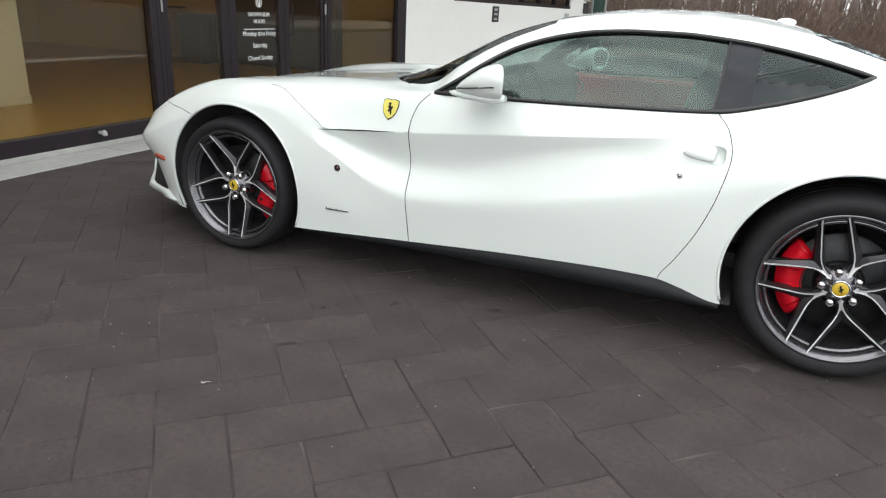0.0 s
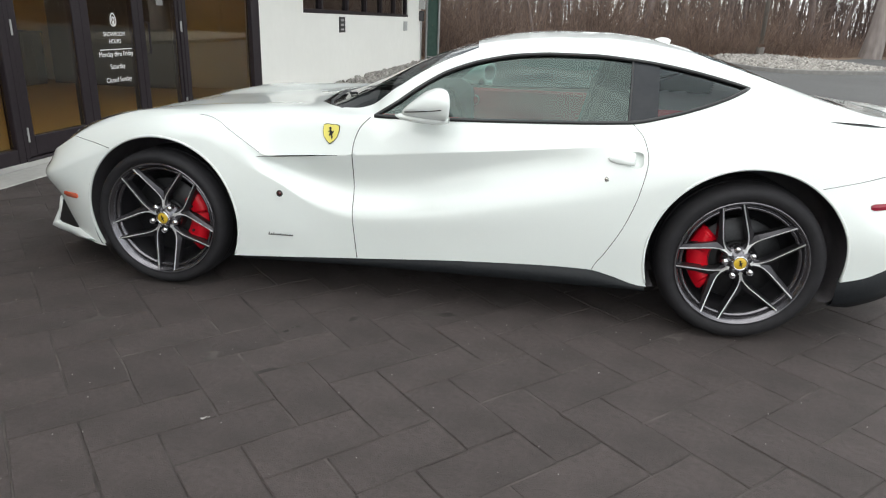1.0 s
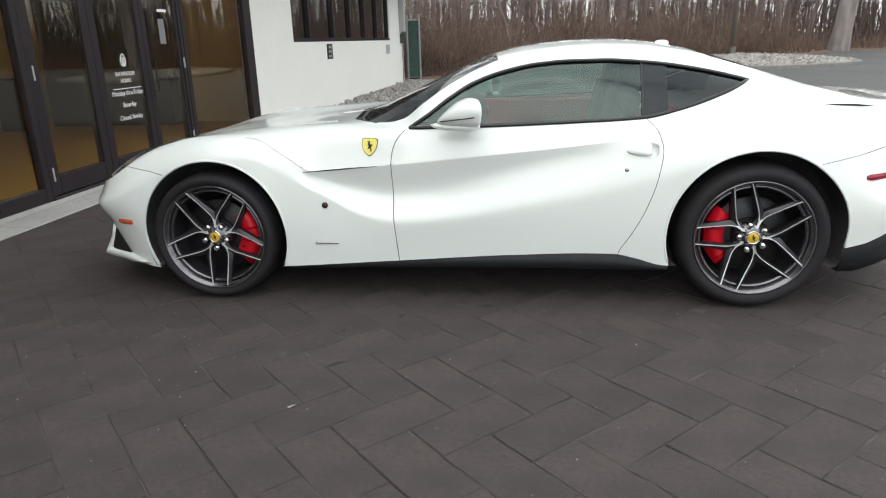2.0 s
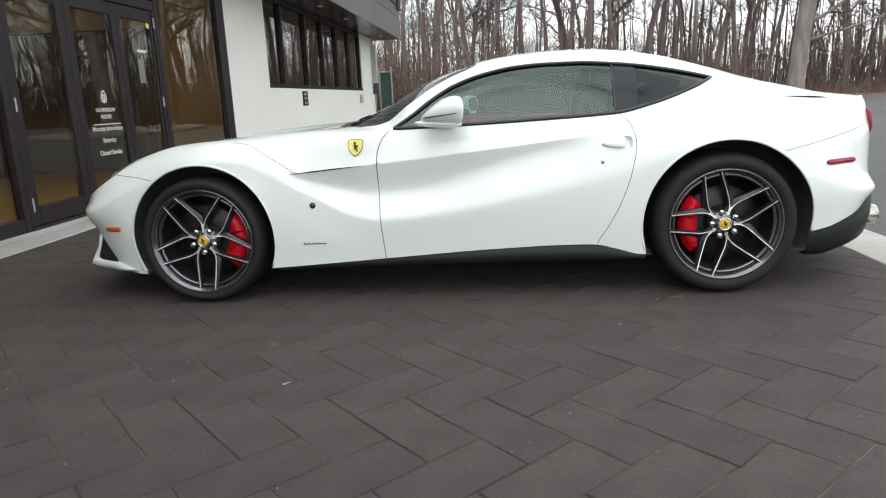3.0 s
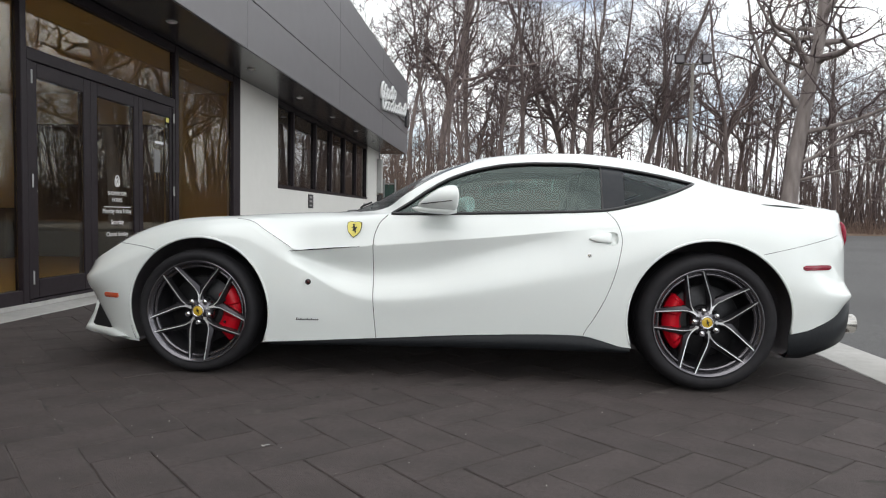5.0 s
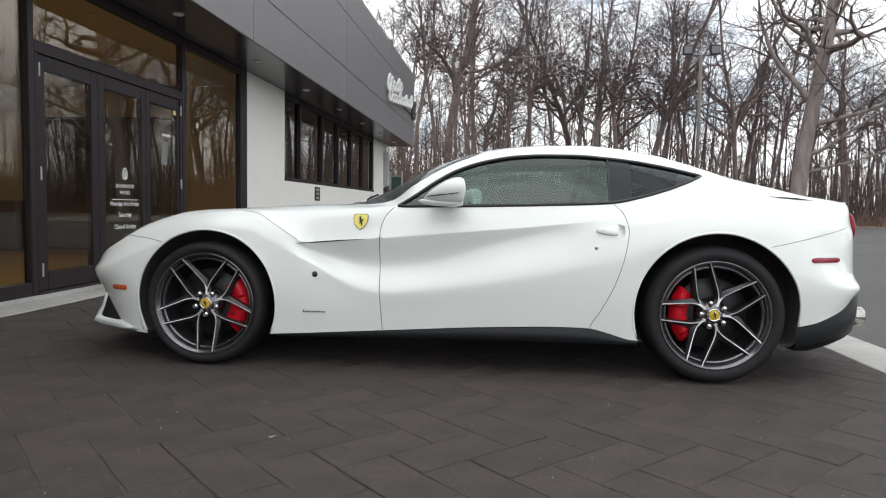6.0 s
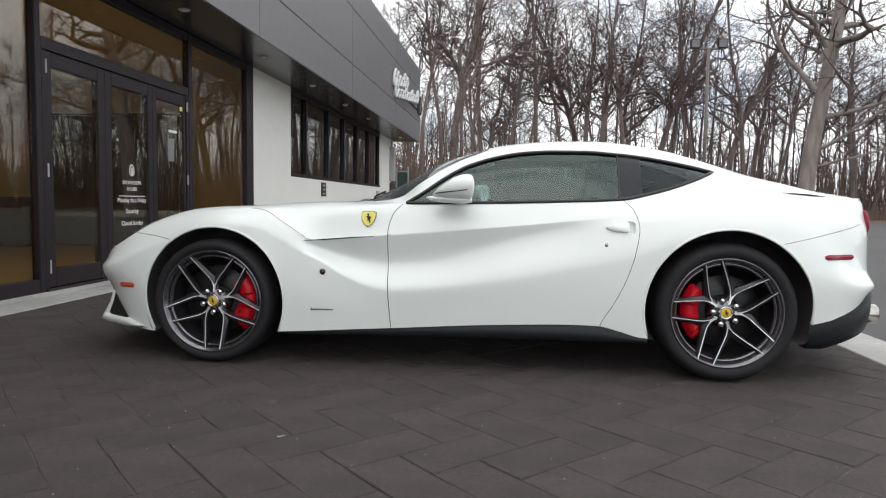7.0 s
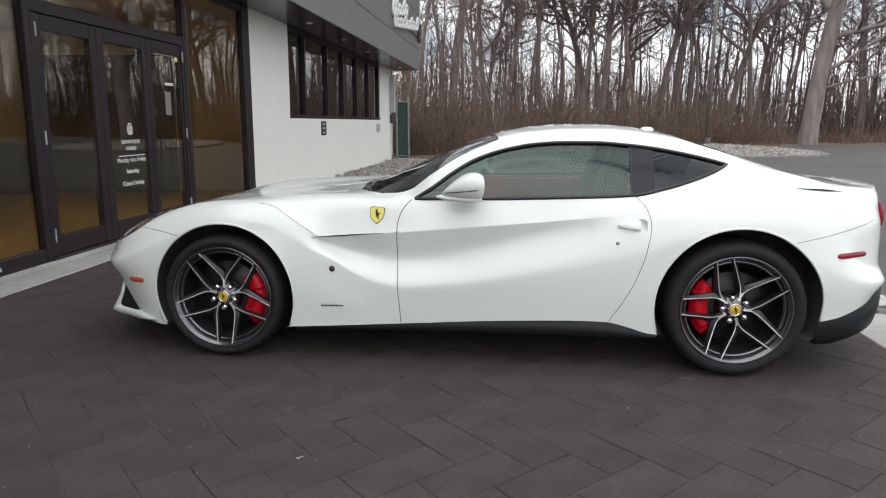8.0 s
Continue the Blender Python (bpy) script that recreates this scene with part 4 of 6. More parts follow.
car = thing("sports_coupe", "pearl white two-door sports coupe parked on dark pavers", "car")
LEFT, RIGHT = -1, 1
body = skin_part("body", "body", MAT_PAINT, car, (LEFT, RIGHT), "pearl white painted body")
for side in (LEFT, RIGHT):
    door = skin_part("door", "door", MAT_PAINT, car, (side,), "pearl white door with a sculpted side")
    skin_part("window", "side_window", MAT_CAR_GLASS, door, (side,), "green tinted door glass", 0.004).visible_shadow = False
    skin_part("pillar_panel", "b_pillar", MAT_GLOSS_BLACK, car, (side,), "gloss black pillar panel", 0.003)
    skin_part("quarter_window", "quarter_window", MAT_QUARTER_GLASS, car, (side,), "dark rear quarter glass", 0.004).visible_shadow = False
    skin_part("headlamp", "headlamp", MAT_HEAD, car, (side,), "long dark headlamp lens")
    # seams
    low = [p for p in dense(DOOR_FRONT, 0.006) if p[1] > np.interp(p[0], GRID_X, FAIR[KA][1])]
    part("door_gap", tube(on_skin(low, side, -0.0004), 0.0020, 6), MAT_GAP, car, "dark panel gap")
    low = [p for p in dense(DOOR_REAR, 0.006) if p[1] > np.interp(p[0], GRID_X, FAIR[KA][1])]
    part("door_gap", tube(on_skin(low, side, -0.0004), 0.0016, 6), MAT_GAP, car, "dark panel gap")
    part("bumper_gap", tube(on_skin(dense([(1.62, .715), (1.84, .765), (2.06, .815)]), side, -0.0004), 0.0013, 6), MAT_GAP, car, "dark panel gap")
    part("bumper_gap", tube(on_skin(dense([(-1.87, .706), (-1.80, .702), (-1.70, .693), (-1.605, .676)]), side, -0.0008), 0.0018, 6), MAT_GAP, car, "dark panel gap")
    part("bonnet_gap", tube(on_skin([(x, float(np.interp(x, GRID_X, FAIR[KC][1]))) for x in np.linspace(-1.165, -.845, 26)], side, -0.0002), 0.0012, 6), MAT_GAP, car, "thin bonnet shut line")
    # black surround of the side glass
    ring = on_skin(dlo, side, 0.001)
    part("window_trim", tube(ring + [ring[0]], 0.0095, 6, caps=False), MAT_BLACK_TRIM, car, "satin black window surround", True)
    part("window_divider", tube(on_skin([(0.838 + 0.05 * (z - 1.18), z) for z in np.linspace(.935, 1.17, 9)], side, -0.001), 0.005, 6), MAT_BLACK_TRIM, car)
    # rolled wheel arch edges and dark liners
    for c in (ARCH_F, ARCH_R):
        pts = [p for p in arch(c, -30, 210, 64) if p[1] > np.interp(p[0], GRID_X, FAIR[KA][1]) - 0.004]
        part("arch_lip", tube(on_skin(pts, side, -0.004), 0.0075, 6), MAT_PAINT, car, "", True)
        bm = bmesh.new()
        rows = []
        for a in range(-35, 216, 5):
            x, z = c[0] + (c[2] + 0.012) * math.cos(radians(a)), c[1] + (c[2] + 0.012) * math.sin(radians(a))
            rows.append([bm.verts.new((x, side * w, max(z, 0.172 if c is ARCH_F else 0.205))) for w in (0.905, 0.75, 0.58)])
        hub_v = bm.verts.new((c[0], side * 0.58, c[1]))
        for a, b in zip(rows, rows[1:]):
            for k in (0, 1):
                bm.faces.new((a[k], b[k], b[k + 1], a[k + 1]))
            bm.faces.new((a[2], b[2], hub_v))
        part("arch_liner", bm, MAT_UNDER, car, "dark wheel arch liner", True)
    # black sill blade
    bm = bmesh.new()
    rows = []
    for x in np.linspace(-0.955, 0.972, 60):
        top = float(np.interp(x, GRID_X, FAIR[KA][1])) + 0.006
        bot = float(np.interp(x, (-0.955, -0.38, 0.35, 0.97), (0.168, 0.178, 0.186, 0.186)))
        w = float(np.interp(x, GRID_X, FAIR[KA][0]))
        out = w + float(np.interp(x, (-0.95, -0.2, 0.75, 0.97), (-0.006, -0.004, 0.012, 0.004)))
        mid = top + (bot - top) * 0.55
        rows.append([bm.verts.new((float(x), side * a, b)) for a, b in ((w - 0.05, top), (w - 0.004, top), (out, mid), (out - 0.004, bot + 0.006), (out - 0.02, bot), (w - 0.20, bot))])
    for a, b in zip(rows, rows[1:]):
        for k in range(5):
            bm.faces.new((a[k], b[k], b[k + 1], a[k + 1]))
    bmesh.ops.recalc_face_normals(bm, faces=bm.faces)
    part("side_sill", bm, MAT_SILL, car, "black side sill blade", True)
skin_part("windscreen", "windscreen", MAT_SCREEN_GLASS, car, (LEFT, RIGHT), "raked windscreen glass", 0.003).visible_shadow = False
skin_part("rear_screen", "rear_screen", MAT_QUARTER_GLASS, car, (LEFT, RIGHT), "dark fastback rear glass", 0.003).visible_shadow = False

# floor pan, front splitter, rear diffuser
part("floor_pan", prism([(-2.05, .15), (2.0, .17), (2.0, .34), (1.0, .36), (-1.0, .36), (-2.05, .34)], "y", -0.56, 0.56, 0.0), MAT_UNDER, car, "matt black floor pan")
for side in (LEFT, RIGHT):
    part("floor_pan", box((-0.94, min(side * 0.80, side * 0.5), 0.170), (0.955, max(side * 0.80, side * 0.5), 0.30)), MAT_UNDER, car)


def plan_ring(x0, x1, steps, inset, z, width):
    """Points along the lower edge of the nose or tail, left to right."""
    xs = np.linspace(x0, x1, steps)
    left = [(x, -(width * plan(x) - inset), z(x)) for x in xs]
    return left + [(x, -y, zz) for x, y, zz in left[::-1]]


def skirt(x0, x1, steps, bands):
    """A skirt of bands (inset, height function, width) under the nose or the tail."""
    bm = bmesh.new()
    rings = [[bm.verts.new(p) for p in plan_ring(x0, x1, steps, i, z, w)] for i, z, w in bands]
    for a, b in zip(rings, rings[1:]):
        for k in range(len(a) - 1):
            bm.faces.new((a[k], a[k + 1], b[k + 1], b[k]))
    bmesh.ops.recalc_face_normals(bm, faces=bm.faces)
    return bm


line_a_z = lambda x: float(np.interp(x, GRID_X, FAIR[KA][1]))
part("diffuser", skirt(1.770, 2.288, 40, [(0.012, lambda x: line_a_z(x) + 0.015, 0.925), (-0.112, lambda x: line_a_z(x) - 0.004, 0.81), (-0.108, lambda x: max(line_a_z(x) - 0.10, 0.185 + 0.30 * max(x - 1.85, 0)), 0.81),
                                       (-0.075, lambda x: 0.180 + 0.30 * max(x - 1.85, 0), 0.81), (0.40, lambda x: 0.175, 0.87)]), MAT_SILL, car, "black lower rear bumper and diffuser", True)
# tail spoiler: a crisp lip along the rear edge of the deck
bm = bmesh.new()
rows = []
for k in range(41):
    y = -0.70 + 1.40 * k / 40
    e = abs(y) / 0.70
    x1 = 2.300 - 0.25 * e ** 2.2
    z1 = 0.958 - 0.012 * e ** 3 - 0.35 * max(e - 0.90, 0)
    rows.append([bm.verts.new(p) for p in ((x1 - 0.16, y, z1 + 0.002), (x1 - 0.06, y, z1 - 0.001), (x1 - 0.004, y, z1), (x1, y, z1 - 0.004), (x1 - 0.006, y, z1 - 0.016), (x1 - 0.05, y, z1 - 0.05))])
for a, b in zip(rows, rows[1:]):
    for k in range(5):
        bm.faces.new((a[k], b[k], b[k + 1], a[k + 1]))
bm.faces.new(rows[0])
bm.faces.new(rows[-1][::-1])
bmesh.ops.recalc_face_normals(bm, faces=bm.faces)
part("tail_spoiler", bm, MAT_PAINT, car, "white tail spoiler lip", True)
part("nose_undertray", skirt(-2.25, -1.74, 30, [(0.03, lambda x: line_a_z(x) + 0.02, 0.72), (0.03, lambda x: line_a_z(x) - 0.02, 0.72), (0.3, lambda x: 0.15, 0.72)]), MAT_UNDER, car)

for side in (LEFT, RIGHT):
    # white splitter: a thin strut down from the bumper and a blade running back to the wheel
    outer = [(-2.036, .772, .367), (-2.062, .762, .297), (-2.117, .752, .210), (-2.125, .754, .194), (-2.080, .766, .181), (-2.012, .785, .173), (-1.915, .835, .167), (-1.752, .898, .170)]
    inner = [(-2.020, .778, .342), (-2.044, .768, .285), (-2.068, .762, .236), (-2.068, .763, .226), (-2.040, .770, .222), (-1.998, .782, .219), (-1.920, .822, .216), (-1.835, .878, .198)]
    bm = bmesh.new()
    shift = Vector((-.05, -side * .10, 0))
    of, inf = ([bm.verts.new((x, side * w, z)) for x, w, z in q] for q in (outer, inner))
    ob, inb = ([bm.verts.new(Vector((x, side * w, z)) + shift) for x, w, z in q] for q in (outer, inner))
    for k in range(len(outer) - 1):
        for p, q in ((of, inf), (ob, of), (inf, inb), (inb, ob)):
            bm.faces.new((p[k], p[k + 1], q[k + 1], q[k]))
    for k in (0, -1):
        bm.faces.new((of[k], ob[k], inb[k], inf[k]))
    bmesh.ops.recalc_face_normals(bm, faces=bm.faces)
    bmesh.ops.bevel(bm, geom=[e for e in bm.edges if e.is_manifold and e.calc_face_angle(0) > 0.8], offset=0.0035, segments=2, affect="EDGES")
    part("splitter", bm, MAT_PAINT, car, "white front splitter wing", True)
    # black inlet framed by it
    bm = bmesh.new()
    tri = [(-2.022, .772, .350), (-2.073, .756, .221), (-1.918, .818, .2125)]
    fr = [bm.verts.new((x, side * w, z)) for x, w, z in tri]
    bk = [bm.verts.new((x - .02, side * (w - .06), z)) for x, w, z in tri]
    bm.faces.new(fr)
    for k in range(3):
        bm.faces.new((fr[k], fr[(k + 1) % 3], bk[(k + 1) % 3], bk[k]))
    bmesh.ops.recalc_face_normals(bm, faces=bm.faces)
    part("side_inlet", bm, MAT_BADGE_BLACK, car, "black triangular side inlet")
    # marker lamps
    for name, x0, x1, z, h, mat, words in (("side_marker", -1.932, -1.832, .413, .0135, MAT_AMBER_LENS, "amber side marker"), ("side_marker", 1.82, 1.998, .651, .013, MAT_RED_LENS, "red side marker")):
        bm = bmesh.new()
        xs = np.linspace(x0, x1, 13)
        rows = []
        for k, x in enumerate(xs):
            e = 0.55 if k in (0, 12) else 1.0
            rows.append([bm.verts.new(on_skin([(x, z + dz * e)], side, up)[0]) for dz, up in ((-h, -0.003), (-h, 0.005), (0.0, 0.008), (h, 0.005), (h, -0.003))])
        for a, b in zip(rows, rows[1:]):
            for k in range(4):
                bm.faces.new((a[k], b[k], b[k + 1], a[k + 1]))
        bm.faces.new(rows[0])
        bm.faces.new(rows[-1][::-1])
        bmesh.ops.recalc_face_normals(bm, faces=bm.faces)
        part(name, bm, mat, car, words)
    # round side repeater and door lock
    for name, x, z, r, mat, words in (("side_repeater", -.737, .520, .0115, MAT_DARK_LENS, "tiny round smoked side lamp"), ("door_lock", .752, .694, .0085, MAT_STEEL, "small round steel door lock")):
        p, n = on_skin([(x, z)], side)[0], skin_normal(x, s_at(x, z), side)
        bm = bmesh.new()
        bmesh.ops.create_cone(bm, cap_ends=True, segments=20, radius1=r, radius2=r * 0.75, depth=0.006, matrix=Matrix.Translation(p + n * 0.002) @ n.to_track_quat("Z", "Y").to_matrix().to_4x4())
        lamp = part(name, bm, mat, car, words, True)
        rim = [p + n * 0.001 + Matrix.Rotation(2 * math.pi * k / 20, 3, n) @ (n.orthogonal().normalized() * (r + 0.0015)) for k in range(21)]
        part("bezel", tube(rim, 0.003 if name == "side_repeater" else 0.0017, 6, caps=False), MAT_BADGE_BLACK if name == "side_repeater" else MAT_CHROME, lamp)
    # door handle: a scooped cup sunk into the door and a tapered grip before it
    bm = bmesh.new()
    rings = []
    for shrink, sink in ((1.0, 0.0), (.97, -.0035), (.88, -.011), (.70, -.018), (.42, -.022), (.10, -.023)):
        rings.append([bm.verts.new(q) for q in on_skin([(.872 + (x - .872) * shrink, .782 + (z - .782) * shrink) for x, z in cup_rim], side, sink)])
    for p, q in zip(rings, rings[1:]):
        for j in range(len(p)):
            bm.faces.new((p[j], p[(j + 1) % len(p)], q[(j + 1) % len(p)], q[j]))
    bm.faces.new(rings[-1])
    bmesh.ops.recalc_face_normals(bm, faces=bm.faces)
    part("handle_cup", bm, MAT_PAINT, car, "scooped cup behind the door handle", True)
    bm = bmesh.new()
    grip = [(.750, .780), (.760, .790), (.79, .799), (.84, .808), (.860, .809), (.866, .802), (.866, .766), (.860, .758), (.84, .757), (.79, .762), (.760, .770)]
    loops = []
    for grow_by, lift in ((1.0, -.004), (1.0, .006), (.96, .012), (.86, .015)):
        loops.append([bm.verts.new(q) for q in on_skin([(.806 + (x - .806) * grow_by, .783 + (z - .783) * grow_by) for x, z in grip], side, lift)])
    for p, q in zip(loops, loops[1:]):
        for j in range(len(grip)):
            bm.faces.new((p[j], p[(j + 1) % len(grip)], q[(j + 1) % len(grip)], q[j]))
    bm.faces.new(loops[-1])
    bm.faces.new(loops[0][::-1])
    bmesh.ops.recalc_face_normals(bm, faces=bm.faces)
    part("door_handle", bm, MAT_PAINT, car, "white tapered door handle", True)
    # dark tube on the skin, drawn as the shadow line under the wing crease
    slot = on_skin([(-.855, .682), (-.80, .687), (-.747, .691), (-.68, .697), (-.60, .704), (-.53, .709), (-.46, .714)], side, 0.0)
    part("wing_slot_shade", tube(slot, [.0008, .0022, .0032, .0036, .0032, .002, .0008], 8), MAT_GAP, car, "dark line drawn for the shade in the slot under the wing bridge", True)
    # shield badge on the wing
    outline = [(-.041, .036), (-.022, .041), (0, .039), (.022, .041), (.041, .036), (.042, .012), (.034, -.016), (.018, -.034), (0, -.046), (-.018, -.034), (-.034, -.016), (-.042, .012)]
    bx, bz = -.500, .806
    for scale, lift, mat, words in ((1.0, .0035, MAT_BADGE_BLACK, "shield badge with a dark rim"), (0.92, .0055, MAT_YELLOW, "yellow shield field")):
        bm = bmesh.new()
        bm.faces.new([bm.verts.new(q) for q in on_skin([(bx + a * scale, bz + b * scale) for a, b in outline], side, lift)])
        part("wing_badge", bm, mat, car, words)
    blob = [(-.012, .020), (-.004, .027), (.004, .022), (.001, .014), (.008, .008), (.013, .012), (.017, .006), (.011, .000), (.009, -.008), (.013, -.016), (.008, -.027), (.005, -.017), (.001, -.008), (-.003, -.013), (-.010, -.010), (-.005, -.004), (-.004, .004), (-.015, .006), (-.007, .010), (-.006, .017)]
    bm = bmesh.new()
    bm.faces.new([bm.verts.new(q) for q in on_skin([(bx + a, bz + b) for a, b in blob], side, .0075)])
    part("wing_emblem", bm, MAT_BADGE_BLACK, car, "plain black emblem")
    # small script on the wing: a slanted row of thin bars
    for k in range(11):
        x = -.800 + .0115 * k
        h = (.012, .006, .010, .005, .006, .011, .006, .009, .005, .006, .005)[k]
        part("script_bar", tube(on_skin([(x, .3135), (x + .004, .3135 + h)], side, 0.001), 0.0029, 5), MAT_BADGE_BLACK, car, "thin dark script bar")
    part("script_bar", tube(on_skin([(-.803, .3135), (-.68, .3165)], side, 0.001), 0.0017, 5), MAT_BADGE_BLACK, car)
    # dark slot below the tail spoiler
    slot = [(1.63, .9725), (1.70, .970), (1.80, .9655), (1.895, .953), (1.80, .9565), (1.70, .9645)]
    bm = bmesh.new()
    bm.faces.new([bm.verts.new(q) for q in on_skin(slot, side, 0.003)])
    part("tail_slot", bm, MAT_GAP, car, "dark slot under the tail spoiler")
    # mirror
    mirror = part("mirror", tube([(0.0, side * 0.86, .915), (-.01, side * 0.93, .928), (-.015, side * 0.99, .94)], [.022, .018, .016], 10), MAT_BLACK_TRIM, car, "black mirror arm", True)
    bm = bmesh.new()
    loops = []
    for x, up, low, w in ((-.140, .941, .931, .012), (-.132, .952, .928, .032), (-.108, .974, .925, .055), (-.070, 1.001, .921, .075), (-.025, 1.027, .917, .088),
                          (.025, 1.044, .914, .094), (.048, 1.047, .913, .093), (.061, 1.044, .915, .087), (.066, 1.036, .921, .080), (.061, 1.030, .926, .074)):
        mid, h = (up + low) / 2, (up - low) / 2
        ring = []
        back = 0.42 * min(max((x + .15) / .2, 0), 1)
        for j in range(44):
            t = 2 * math.pi * j / 44
            c, q = math.cos(t), math.sin(t)
            y = w * abs(c) ** 0.66 * (1 if c > 0 else -1)
            zz = mid + h * abs(q) ** 0.7 * (1 if q > 0 else -1)
            y *= 1.0 if zz > .944 + .13 * (x + .13) else 0.92
            ring.append(bm.verts.new((x - .022 * back / .42 + back * y, side * (1.0 + y), zz)))
        loops.append(ring)
    for p, q in zip(loops, loops[1:]):
        for j in range(44):
            bm.faces.new((p[j], p[(j + 1) % 44], q[(j + 1) % 44], q[j]))
    bm.faces.new(loops[0])
    bm.faces.new(loops[-1][::-1])
    bmesh.ops.recalc_face_normals(bm, faces=bm.faces)
    edge = [v.co.copy() for v in loops[-1]]
    mid = sum(edge, Vector()) / len(edge)
    part("mirror_shell", bm, MAT_PAINT, mirror, "white mirror shell", True)
    bm = bmesh.new()
    bm.faces.new([bm.verts.new(mid + (q - mid) * 0.97 + Vector((0.003, -side * 0.0012, 0))) for q in edge])
    part("mirror_glass", bm, MAT_MIRROR, mirror, "mirror glass")
    seam = []
    for x, w, c in ((-.120, .053, .985), (-.085, .071, .99), (-.045, .084, .98), (-.005, .0905, .965), (.03, .093, .93)):
        back = 0.42 * min(max((x + .15) / .2, 0), 1)
        seam.append((x - .022 * back / .42 + back * w * c, side * (1.0 + w * c), .944 + .13 * (x + .13)))
    part("mirror_seam", tube(seam, 0.0026, 6), MAT_GAP, mirror, "dark seam across the mirror", True)
    bm = tube([(-.172, side * 1.0, .924), (-.15, side * 1.0, .921), (-.10, side * 1.0, .917), (.02, side * 1.0, .912), (.062, side * 1.0, .915)], [.004, .012, .018, .021, .013], 12)
    for v in bm.verts:
        v.co.y = side * 1.0 + (v.co.y - side * 1.0) * 2.6
    part("mirror_base", bm, MAT_PAINT, mirror, "white lower mirror blade", True)
    # tail lamp and exhaust pipes
    bm = bmesh.new()
    bmesh.ops.create_uvsphere(bm, u_segments=20, v_segments=12, radius=0.070, matrix=Matrix.Translation((2.152, side * 0.600, .812)) @ Matrix.Diagonal((0.24, 1, 1.12, 1)))
    part("tail_lamp", bm, MAT_RED_LENS, car, "round red tail lamp", True)
    for w in (0.60, 0.49):
        bm = lathe([(0.036, -0.10), (0.053, -0.08), (0.053, 0.066), (0.050, 0.071), (0.046, 0.068), (0.046, -0.02), (0.0, -0.02)], 28)
        ob = part("exhaust_pipe", bm, MAT_STEEL, car, "bright steel exhaust pipe", True)
        ob.matrix_basis = pose(2.172, side * w, .327, 0, 0, -90)
    # wiper
    part("wiper", tube([(-.60, side * .18 - .06, .930), (-.55, side * .34 - .06, .940), (-.475, side * .50 - .04, .958)], .006, 8), MAT_BLACK_TRIM, car, "black wiper arm")

# cowl, roof fin, grille
part("cowl", tube([(-.50, -.69, .897), (-.555, -.64, .898), (-.60, -.56, .900), (-.635, -.44, .904), (-.665, -.2, .910), (-.675, 0, .912), (-.665, .2, .910), (-.635, .44, .904), (-.60, .56, .900), (-.555, .64, .898), (-.50, .69, .897)], .007, 8), MAT_BLACK_TRIM, car, "black cowl at the windscreen base", True)
bm = bmesh.new()
bmesh.ops.create_uvsphere(bm, u_segments=20, v_segments=10, radius=1.0, matrix=Matrix.Translation((1.04, 0, 1.254)) @ Matrix.Diagonal((0.043, 0.02, 0.018, 1)))
part("roof_antenna", bm, MAT_PAINT, car, "white roof antenna pod", True)
part("grille", box((-2.262, -0.42, 0.24), (-2.20, 0.42, 0.44), 0.02), MAT_BADGE_BLACK, car, "black front grille")
for k in range(5):
    part("grille_bar", box((-2.268, -0.40, 0.265 + 0.036 * k), (-2.26, 0.40, 0.273 + 0.036 * k)), MAT_STEEL, car)
part("number_plate_recess", box((2.262, -0.28, 0.62), (2.29, 0.28, 0.76), 0.01), MAT_BADGE_BLACK, car, "dark rear plate recess")


# ---- wheels ----
def ring_sector(r0, r1, a0, a1, y0, y1, n=14):
    bm = bmesh.new()
    rows = []
    for i in range(n + 1):
        a = radians(a0 + (a1 - a0) * i / n)
        c, s = math.cos(a), math.sin(a)
        rows.append([bm.verts.new((r * c, y, r * s)) for r, y in ((r0, y0), (r1, y0), (r1, y1), (r0, y1))])
    for a, b in zip(rows, rows[1:]):
        for k in range(4):
            bm.faces.new((a[k], b[k], b[(k + 1) % 4], a[(k + 1) % 4]))
    bm.faces.new(rows[0])
    bm.faces.new(rows[-1][::-1])
    bmesh.ops.recalc_face_normals(bm, faces=bm.faces)
    bmesh.ops.bevel(bm, geom=[e for e in bm.edges if e.calc_face_angle(0) > 0.6], offset=0.007, segments=2, affect="EDGES")
    return bm


def spoke_offset(r):
    """How far each arm of a spoke pair stands off the pair's middle line."""
    return float(np.interp(r, (0.04, 0.07, 0.095, 0.12, 0.20, 0.28), (0.026, 0.044, 0.0515, 0.0525, 0.0465, 0.0395)))


def spoke_bar(sign, r_end, y_of):
    """One ridged arm of a spoke pair along +x, its crest towards -y: a broad flank outside, a steep one inside."""
    bm = bmesh.new()
    rows = []
    for i in range(21):
        t = i / 20
        r = 0.036 + (r_end - 0.036) * t
        off, y = spoke_offset(r), y_of(r)
        wide, steep = float(np.interp(t, (0, .25, .55, 1), (0.026, 0.0250, 0.0170, 0.0110))), float(np.interp(t, (0, 1), (0.0075, 0.0055)))
        sect = ((off - steep - 0.004, y + 0.040), (off - steep, y + 0.006), (off - 0.0022, y), (off + 0.0022, y), (off + wide, y + 0.0125), (off + wide + 0.003, y + 0.040))
        rows.append([bm.verts.new((r, b, sign * a)) for a, b in sect])
    for a, b in zip(rows, rows[1:]):
        for k in range(5):
            bm.faces.new((a[k], b[k], b[k + 1], a[k + 1]))
    bm.faces.new(rows[-1])
    bmesh.ops.recalc_face_normals(bm, faces=bm.faces)
    return bm


